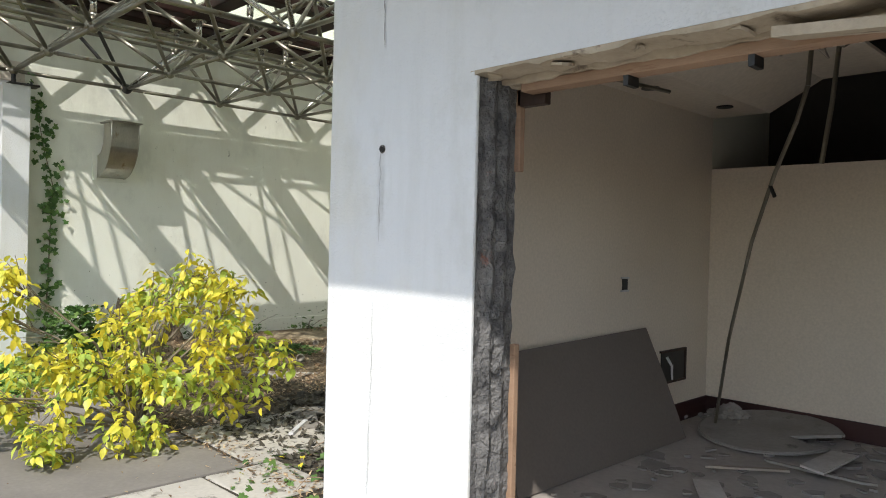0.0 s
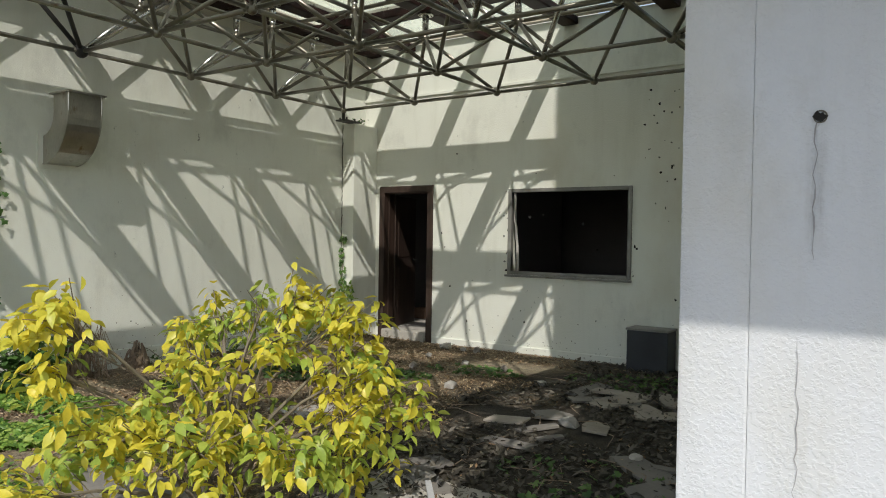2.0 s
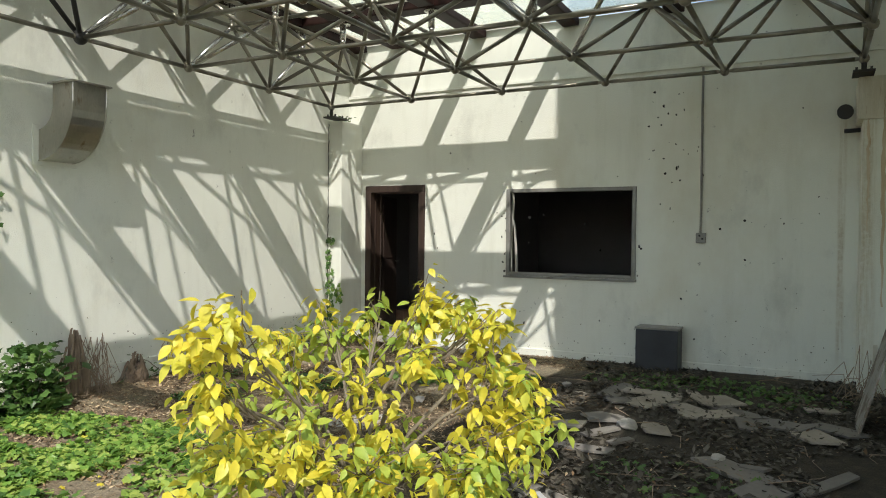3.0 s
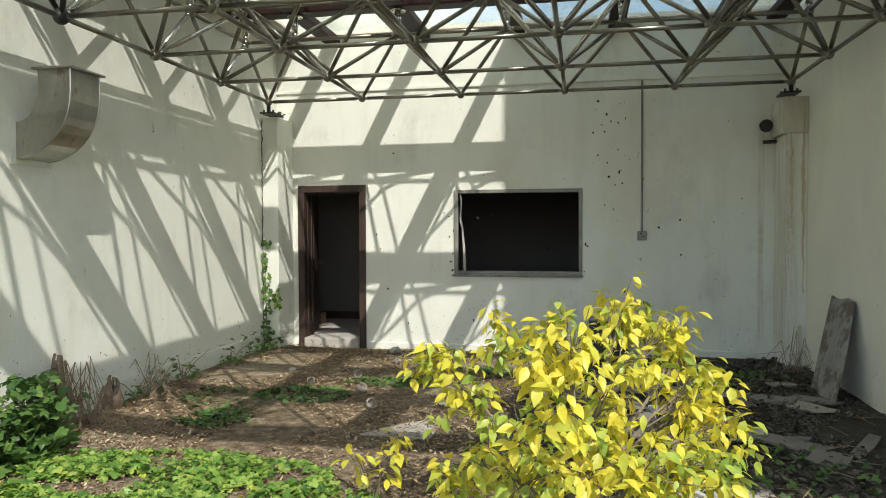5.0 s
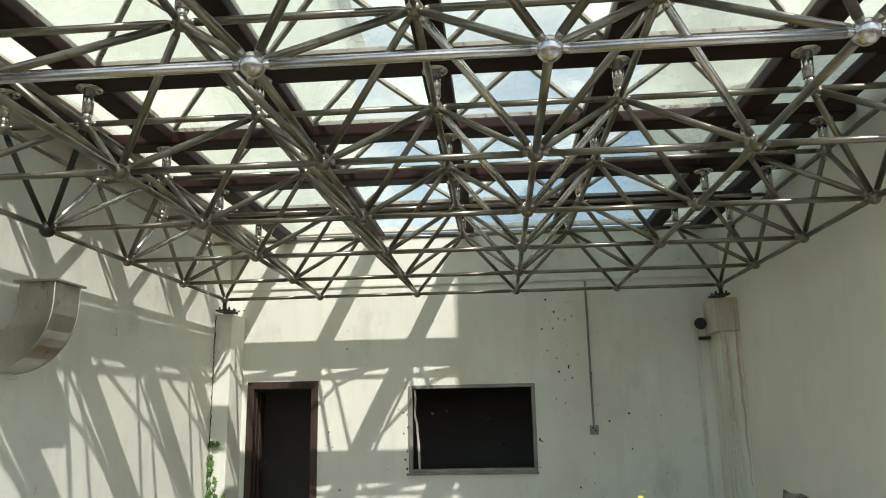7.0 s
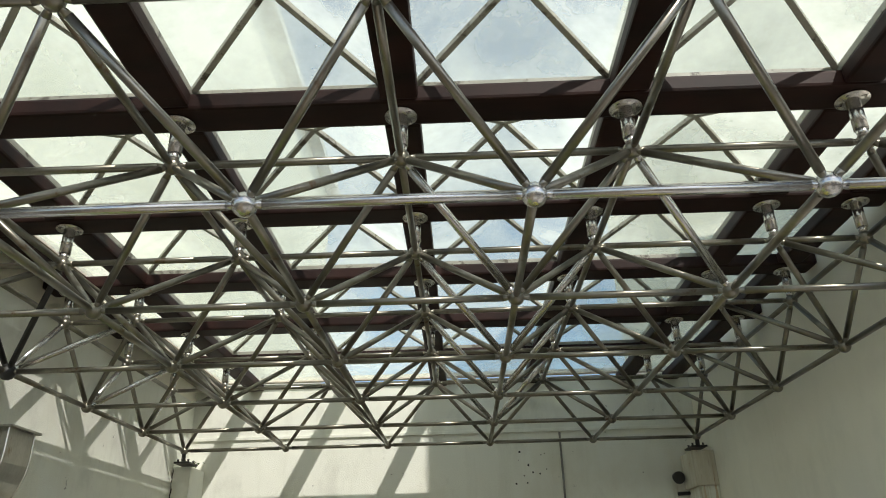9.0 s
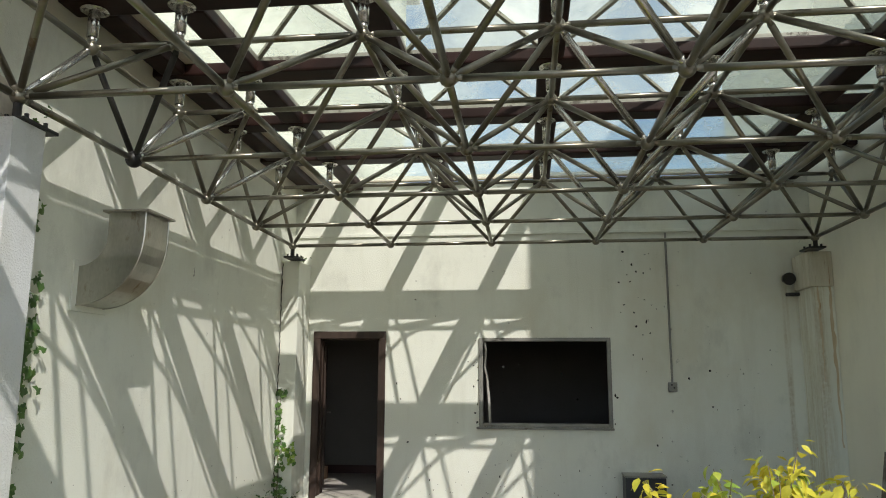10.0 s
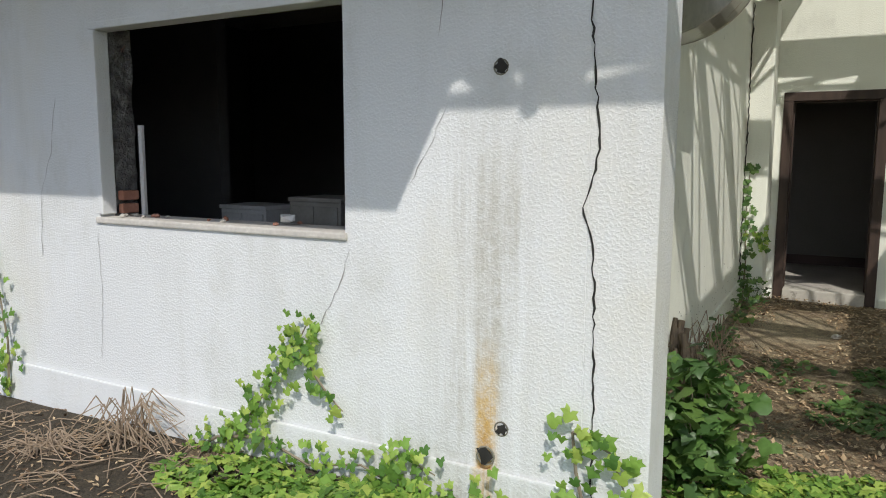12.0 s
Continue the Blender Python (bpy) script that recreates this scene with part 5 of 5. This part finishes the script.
        part("twig", twigs, M_BARK, s)
    for m in (M_YELLOW, M_LIME):
        ob = tagged(new("foliage", rest[m.name].mesh("foliage", m)), "bright yellow leaves" if m is M_YELLOW else "lime green leaves", kind="stuff")
        ob.parent = s


yellow_shrub()


def small_shoot(x, y, h, n, name, label, mats):
    rng = random.Random(int(x * 50 + y * 7))
    z0 = ground_z(x, y)
    s = thing(name, label, "seedling", at=(x, y, z0))
    shapes = leaf_shapes(300, 4)
    for k in range(n):
        a = rng.uniform(0, 6.28)
        tip = Vector((0.14 * math.cos(a), 0.14 * math.sin(a), h * rng.uniform(0.6, 1.0)))
        bm = bmesh.new()
        polyline(bm, [(0, 0, 0), tip * 0.5 + Vector((0, 0, 0.03)), tip], 0.005, 0.002, 5)
        part("stem", bm, M_BARK, s)
        for n, m in enumerate(whorl(rng, 8, 0.095)):
            one = Heap()
            one.add(*shapes[n % len(shapes)], m)
            ob = new("leaf", one.mesh("leaf", mats[k % len(mats)]))
            ob.parent = s
            ob.location = tip


small_shoot(2.63, -4.42, 0.44, 6, "seedling", "small yellow-leaved seedling in the ground", (M_YELLOW,))


def creeper(name, label, spots, mat, size, seed, lift=0.10, upright=False):
    """Creeping ground cover: spots are (x, y, rx, ry, count)."""
    rng = random.Random(seed)
    h = Heap()
    for cx, cy, rx, ry, n in spots:
        for k in range(int(n * 1.2)):
            a, d = rng.uniform(0, 6.283), math.sqrt(rng.random())
            x, y = cx + rx * d * math.cos(a), cy + ry * d * math.sin(a)
            if noise.noise(Vector((x * 2.3, y * 2.3, seed))) < -0.28:
                continue
            if y > -4.93 and x < 0.09 and y < -4.6 or x < -0.1 and y > -4.95:
                continue
            hill = 0.5 + 0.5 * noise.noise(Vector((x * 3.1, y * 3.1, seed + 9)))
            z = ground_z(x, y) + 0.015 + lift * hill * rng.uniform(0.2, 1.0) * (1.15 - d)
            vs, fs = lobed(size * rng.uniform(0.5, 1.15), rng)
            h.add(vs, fs, pose(x, y, z, rng.uniform(-42, 30), rng.uniform(-36, 36), rng.uniform(0, 360)))
    tagged(new(name, h.mesh(name, mat)), label, "ground cover", kind="stuff")


creeper("ground_cover", "bright green creeping leaves spreading over the soil", [
    (-0.8, -5.4, 1.0, 0.48, 1900), (-0.1, -5.5, 1.1, 0.62, 2600), (0.8, -5.1, 1.1, 0.65, 2200), (1.3, -4.3, 1.1, 0.5, 1500), (0.6, -4.45, 0.6, 0.5, 1100), (1.9, -4.6, 0.8, 0.5, 500), (-1.75, -5.2, 0.5, 0.22, 260), (0.3, -6.1, 1.5, 0.4, 1300), (2.0, -5.3, 0.7, 0.5, 300)], M_GREEN, 0.050, 61, 0.14)
creeper("ground_weeds", "patchy low green weeds among dead leaves", [(1.25, -2.05, 0.45, 0.3, 300), (1.97, -1.38, 0.55, 0.2, 200), (2.6, -0.75, 0.6, 0.25, 170), (0.85, -2.95, 0.3, 0.3, 260), (0.55, -2.3, 0.35, 0.4, 60), (4.6, -0.3, 1.1, 0.5, 300), (5.5, -0.5, 0.5, 0.5, 90), (5.3, -4.1, 0.6, 0.9, 120), (5.0, -3.2, 0.6, 0.4, 60)], M_DARKGREEN, 0.045, 62, 0.06)
creeper("fallen_yellow_leaves", "fallen yellow leaves on the ground", [(2.0, -4.9, 0.9, 0.7, 34), (5.3, -4.6, 0.5, 0.3, 9), (0.8, -4.6, 1.4, 0.9, 16)], M_YELLOW, 0.03, 63, 0.05)


def litter():
    rng = random.Random(77)
    h, damp = Heap(), Heap()
    for k in range(52000):
        if k < 44000:
            x, y = rng.uniform(-0.1, 6.2), rng.uniform(-4.9, 0.6)
        else:
            x, y = rng.uniform(-4.6, 6.6), rng.uniform(-6.6, -4.95)
        if noise.noise(Vector((x * 1.1, y * 1.1, 4.0))) < -0.25:
            continue
        if 3.0 < x < 8.0 and y < -4.75 and rng.random() < 0.8:
            continue
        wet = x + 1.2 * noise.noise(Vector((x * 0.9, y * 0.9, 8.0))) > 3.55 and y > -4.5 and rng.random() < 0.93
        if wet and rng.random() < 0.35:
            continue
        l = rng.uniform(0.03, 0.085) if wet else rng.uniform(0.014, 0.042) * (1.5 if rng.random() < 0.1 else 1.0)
        vs, fs = blade(l, l * rng.uniform(0.3, 0.6), rng.uniform(-0.4, 0.7), rng.uniform(-0.5, 0.5), 2)
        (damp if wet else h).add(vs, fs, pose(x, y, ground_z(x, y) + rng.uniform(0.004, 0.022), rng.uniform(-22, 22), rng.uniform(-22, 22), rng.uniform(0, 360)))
    tagged(new("leaf_litter", h.mesh("leaf_litter", M_LITTER)), "thick scatter of brown dead leaves", "leaf litter", kind="stuff")
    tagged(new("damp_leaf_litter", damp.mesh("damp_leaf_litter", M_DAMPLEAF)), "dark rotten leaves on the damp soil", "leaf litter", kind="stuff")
    bm = bmesh.new()
    for k in range(300):
        x, y = (rng.uniform(0.0, 6.1), rng.uniform(-4.6, 0.5)) if k < 140 else (rng.uniform(-4.6, -1.6), rng.uniform(-5.7, -4.9))
        a, l = rng.uniform(0, 6.28), rng.uniform(0.08, 0.38)
        z = ground_z(x, y) + 0.012
        polyline(bm, [(x, y, z), (x + l * 0.5 * math.cos(a), y + l * 0.5 * math.sin(a), z + rng.uniform(0.0, 0.05)), (x + l * math.cos(a + 0.3), y + l * math.sin(a + 0.3), z)], 0.004, 0.002, 4)
    solid("twig_litter", bm, M_DRY, "dry twigs lying on the soil", "twigs", kind="stuff")


litter()


def stones():
    rng = random.Random(12)
    for x, y, r in ((1.51, 0.32, 0.085), (1.80, 0.30, 0.05), (1.70, -0.30, 0.05), (2.35, -0.5, 0.05), (2.9, -1.6, 0.07), (3.5, -0.9, 0.05), (5.75, -4.55, 0.09), (0.7, -1.0, 0.04), (2.6, -2.2, 0.05), (4.4, -2.2, 0.08), (5.1, -2.7, 0.06)):
        bm = bmesh.new()
        rock(bm, (x, y, ground_z(x, y) + r * 0.45), r, rng)
        solid("stone", bm, M_STONE, "small pale stone lying in the leaf litter", "stone", "loose stones")
    for x, y, r, tilt, turn in ((1.50, -1.18, 0.045, 70, 15), (2.01, -2.40, 0.05, 62, 35), (2.04, -1.06, 0.045, 50, -30), (2.01, 0.28, 0.045, 65, -10), (1.76, -1.86, 0.05, 40, 60), (1.15, -1.6, 0.04, 75, 20), (2.9, -0.6, 0.04, 55, -40)):
        bm = bmesh.new()
        bmesh.ops.create_uvsphere(bm, u_segments=14, v_segments=9, radius=r)
        bmesh.ops.delete(bm, geom=[v for v in bm.verts if v.co.z > r * 0.6], context="VERTS")
        for v in bm.verts:
            v.co *= 1 + 0.10 * noise.noise(v.co * 30)
        bmesh.ops.solidify(bm, geom=bm.faces[:], thickness=0.007)
        ob = solid("nut_shell", bm, M_GREYWOOD, "pale hollow broken nut shell lying in the litter", "nut shell", "nut shells", smooth=True)
        ob.matrix_basis = pose(x, y, ground_z(x, y) + r * 0.85, tilt, 0, turn)
    for k in range(30):
        x, y = rng.uniform(3.9, 6.0), rng.uniform(-3.9, -0.8)
        l, w = rng.uniform(0.2, 0.6), rng.uniform(0.08, 0.3)
        bm = bmesh.new()
        plate(bm, [(-l / 2, -w / 2), (l * 0.4, -w * 0.55), (l / 2, w * 0.3), (0, w / 2), (-l * 0.45, w * 0.4)], 0.016, pose(x, y, ground_z(x, y) + 0.01, rng.uniform(-4, 4), rng.uniform(-4, 4), rng.uniform(0, 360)))
        solid("board_scrap", bm, (M_DARKSLAB, M_GREYWOOD, M_DARKSLAB)[k % 3], "broken scrap of board lying in the damp litter", "debris", "board scraps")
    ob = solid("batten", boxes(((-0.19, -0.018, 0.0), (0.19, 0.018, 0.02)), bevel=0.004), M_PALE, "short pale stick lying on the slab", "stick")
    ob.matrix_basis = pose(4.40, -4.0, 0.07, 0, 0, -50)


stones()


def vine(name, label, anchor, wall_y, spots, mat, size, seed, n, axis="y", out=-1):
    """A climber that clings to a wall: a stem polyline with leaves round it."""
    rng = random.Random(seed)
    v = thing(name, label, "vine")
    bm = bmesh.new()

    def at(u, z, off):
        return Vector((u, wall_y + out * off, z)) if axis == "y" else Vector((wall_y + out * off, u, z))

    pts = [at(u, z, 0.012 + 0.01 * rng.random()) for u, z in spots]
    polyline(bm, pts, 0.009, 0.003, 5)
    part("stem", bm, M_BARK, v)
    h = Heap()
    for k in range(n):
        f = rng.random() * (len(spots) - 1)
        i = min(int(f), len(spots) - 2)
        u = spots[i][0] + (spots[i + 1][0] - spots[i][0]) * (f - i) + rng.gauss(0, anchor)
        z = spots[i][1] + (spots[i + 1][1] - spots[i][1]) * (f - i) + rng.gauss(0, anchor)
        vs, fs = lobed(size * rng.uniform(0.55, 1.15), rng)
        if axis == "y":
            face = pose(0, 0, 0, 90 + rng.uniform(-35, 20), rng.uniform(-30, 30), 0)
        else:
            face = pose(0, 0, 0, 0, 0, 90) @ pose(0, 0, 0, 90 + rng.uniform(-35, 20), rng.uniform(-30, 30), 0)
        h.add(vs, fs, Matrix.Translation(at(u, z, rng.uniform(0.02, 0.07))) @ face @ pose(0, 0, 0, 0, 0, 180 + rng.uniform(-60, 60)))
    ob = new("foliage", h.mesh("foliage", mat))
    ob.parent = v
    return v


vine("vine", "green climber on the foot of the white facade", 0.055, -4.937, [(-2.017, 0.066), (-1.921, 0.198), (-1.795, 0.368), (-1.68, 0.51), (-1.564, 0.67), (-1.506, 0.765)], M_GREEN, 0.042, 1, 125)
vine("vine", "green climber trailing from a bend on the facade", 0.035, -4.937, [(-1.545, 0.651), (-1.448, 0.5), (-1.39, 0.425), (-1.313, 0.368)], M_GREEN, 0.05, 2, 17)
vine("vine", "green climber at the facade's end", 0.05, -4.937, [(-0.137, 0.066), (-0.195, 0.321), (-0.214, 0.481), (-0.06, 0.425), (0.017, 0.227)], M_GREEN, 0.048, 3, 56)
vine("vine", "green climber on the plinth", 0.06, -4.957, [(-1.053, 0.038), (-0.957, 0.227), (-0.812, 0.179)], M_GREEN, 0.042, 4, 48)
vine("vine", "green climber by the far end of the facade", 0.06, -4.937, [(-3.945, 0.038), (-3.916, 0.368), (-3.993, 0.793), (-4.09, 0.982)], M_GREEN, 0.046, 5, 60)
vine("vine", "low green climber along the plinth", 0.07, -4.957, [(-2.3, -0.02), (-2.1, 0.10), (-1.8, 0.16), (-1.5, 0.08), (-1.2, 0.14), (-0.9, 0.05), (-0.6, 0.12), (-0.2, 0.06), (0.05, 0.10)], M_GREEN, 0.042, 9, 220)
vine("vine", "dark green climber on the wall beside the column", 0.055, -0.19, [(-4.42, 0.1), (-4.38, 0.8), (-4.36, 1.5), (-4.32, 1.9), (-4.44, 2.4), (-4.54, 2.95)], M_DARKGREEN, 0.055, 6, 170, "x", 1)
vine("vine", "thin climber up the corner column", 0.045, 0.19, [(-0.14, 0.1), (-0.13, 0.5), (-0.15, 0.9), (-0.13, 1.5)], M_DARKGREEN, 0.05, 7, 75)
vine("vine", "small climber tuft on the column", 0.05, 0.19, [(-0.10, 0.85), (0.0, 0.75), (0.02, 0.68)], M_GREEN, 0.045, 8, 20)


def corner_bush(name, label, at, r, n, mat, seed, size=0.075):
    rng = random.Random(seed)
    b = thing(name, label, "shrub", at=at)
    stems = bmesh.new()
    h = Heap()
    for k in range(n):
        d = Vector((rng.gauss(0, 0.5), rng.gauss(0, 0.5), abs(rng.gauss(0, 0.62)) + 0.05))
        p = Vector((d.x * r[0], d.y * r[1], min(1.25, d.z) * r[2]))
        if at[0] + p.x < -0.12 or (at[0] + p.x < 0.1 and at[1] + p.y < -4.62):
            continue
        if k % 9 == 0:
            polyline(stems, [(0, 0, 0), p * 0.5 + Vector((0, 0, 0.04)), p], 0.005, 0.002, 5)
        vs, fs = lobed(size * rng.uniform(0.5, 1.15), rng)
        h.add(vs, fs, Matrix.Translation(p) @ pose(0, 0, 0, rng.uniform(-55, 30), rng.uniform(-40, 40), rng.uniform(0, 360)))
    part("stem", stems, M_BARK, b)
    ob = new("foliage", h.mesh("foliage", mat))
    ob.parent = b


corner_bush("corner_shrub", "dense dark green creeper heaped at the wall's foot", (0.14, -4.15, 0.05), (0.19, 0.32, 0.45), 480, M_DARKGREEN, 31)
for x, y, k in ((-0.08, -1.9, 0), (-0.08, -0.9, 1), (-0.06, -0.2, 2), (0.0, 0.05, 3), (-0.07, -2.6, 4)):
    corner_bush("wall_weed", "small weeds along the foot of the wall", (x, y, ground_z(x, y)), (0.12, 0.42, 0.22), 60, M_DARKGREEN, 40 + k, 0.045)


def dry_heap(x, y, seed, n, label, hgt=0.3):
    rng = random.Random(seed)
    z = ground_z(x, y)
    bm = bmesh.new()
    for k in range(n):
        a = rng.uniform(0, 6.28)
        l = rng.uniform(0.1, 0.45)
        polyline(bm, [(x + rng.gauss(0, 0.1), y + rng.gauss(0, 0.06), z), (x + 0.4 * l * math.cos(a), y + 0.3 * l * math.sin(a), z + rng.uniform(0.1, 1.0) * hgt), (x + l * math.cos(a), y + 0.6 * l * math.sin(a), z + rng.uniform(0.02, 0.5) * hgt)], 0.004, 0.002, 4)
    solid("dry_plant", bm, M_DRY, label, "dead plant", "dry plants")


dry_heap(-2.6, -5.12, 5, 60, "heap of dry dead stems at the plinth")
dry_heap(-2.95, -5.35, 6, 50, "heap of dry dead stems on the soil", 0.12)


def dead_clump(x, y, h, w, seed, label):
    """A rotten stub of an old climber: ragged upright strips of husk, packed together against the wall."""
    rng = random.Random(seed)
    z0 = ground_z(x, y) - 0.02
    c = thing("dead_stub", label, "dead plant", "dead stubs", at=(x, y, z0))
    for k in range(26):
        hh = h * rng.uniform(0.35, 1.0)
        px, py = rng.uniform(-0.05, 0.06), rng.gauss(0, w * 0.4)
        bm = bmesh.new()
        n = 6
        prev = None
        for i in range(n + 1):
            f = i / n
            half = (0.035 * (1 - 0.75 * f) + 0.004) * rng.uniform(0.6, 1.3)
            cx, cy, cz = px * (1 - 0.4 * f) + rng.uniform(-0.008, 0.008), py * (1 - 0.55 * f) + rng.uniform(-0.012, 0.012), hh * f
            cur = [bm.verts.new((cx + 0.012, cy - half, cz)), bm.verts.new((cx + 0.028, cy, cz)), bm.verts.new((cx + 0.012, cy + half, cz)), bm.verts.new((cx, cy, cz))]
            if prev:
                for q in range(4):
                    bm.faces.new((prev[q], prev[(q + 1) % 4], cur[(q + 1) % 4], cur[q]))
            prev = cur
        bm.faces.new(prev)
        part("husk_strip", bm, M_HUSK, c)


dead_clump(-0.09, -3.62, 0.62, 0.20, 51, "rotten brown stub of a dead climber against the courtyard wall")
dead_clump(-0.12, -2.93, 0.30, 0.15, 52, "small rotten brown stub at the foot of the courtyard wall")
dry_heap(0.0, -3.45, 7, 40, "dry dead stems heaped at the courtyard wall", 0.55)
dry_heap(-0.02, -2.45, 8, 30, "dry dead stems at the courtyard wall", 0.4)
dry_heap(6.05, -0.15, 9, 22, "dry dead stems in the damp corner", 0.5)

corner_bush("vine_tuft", "tuft of dry creeper on top of the column", (0.0, -4.72, 3.05), (0.12, 0.11, 0.10), 55, M_DARKGREEN, 71, 0.04)
corner_bush("vine_tuft", "small tuft of creeper on top of the corner column", (0.0, 0.30, 3.05), (0.09, 0.09, 0.06), 22, M_DARKGREEN, 72, 0.035)


def loose_cable():
    bm = bmesh.new()
    polyline(bm, [(-0.22, -4.93, 3.12), (-0.20, -5.00, 3.22), (-0.12, -5.02, 3.30), (-0.05, -4.99, 3.26), (-0.06, -4.95, 3.14)], 0.012, 0.010, 6)
    polyline(bm, [(-0.30, -4.95, 3.33), (-0.22, -5.02, 3.40), (-0.14, -5.0, 3.34)], 0.010, 0.008, 6)
    solid("loose_cable", bm, M_BLACK, "loop of old black cable at the eave by the column", "cable")


loose_cable()

# ---- paving, last ----


def paving():
    base = thing("pavement", "cracked concrete apron in front of the courtyard", "pavement", kind="structure")
    rng = random.Random(9)
    for x0, x1, y0, y1, m in ((2.45, 4.885, -7.4, -4.69, M_DARKSLAB), (4.915, 7.4, -7.4, -5.0, M_SLAB), (4.915, 5.5, -4.98, -4.5, M_SLAB), (3.9, 4.885, -4.66, -3.75, M_SLAB), (7.43, 9.9, -7.4, -5.0, M_SLAB), (2.45, 4.885, -9.9, -7.43, M_SLAB), (4.915, 7.4, -9.9, -7.43, M_DARKSLAB), (7.43, 9.9, -9.9, -7.43, M_SLAB), (3.3, 4.0, -1.9, -1.2, M_DARKSLAB), (1.9, 2.7, -3.2, -2.6, M_SLAB)):
        bm = boxes(((x0, y0, -0.05), (x1, y1, 0.068 if y0 > -4.7 else 0.06)), bevel=0.012)
        part("slab", bm, m, base)


paving()
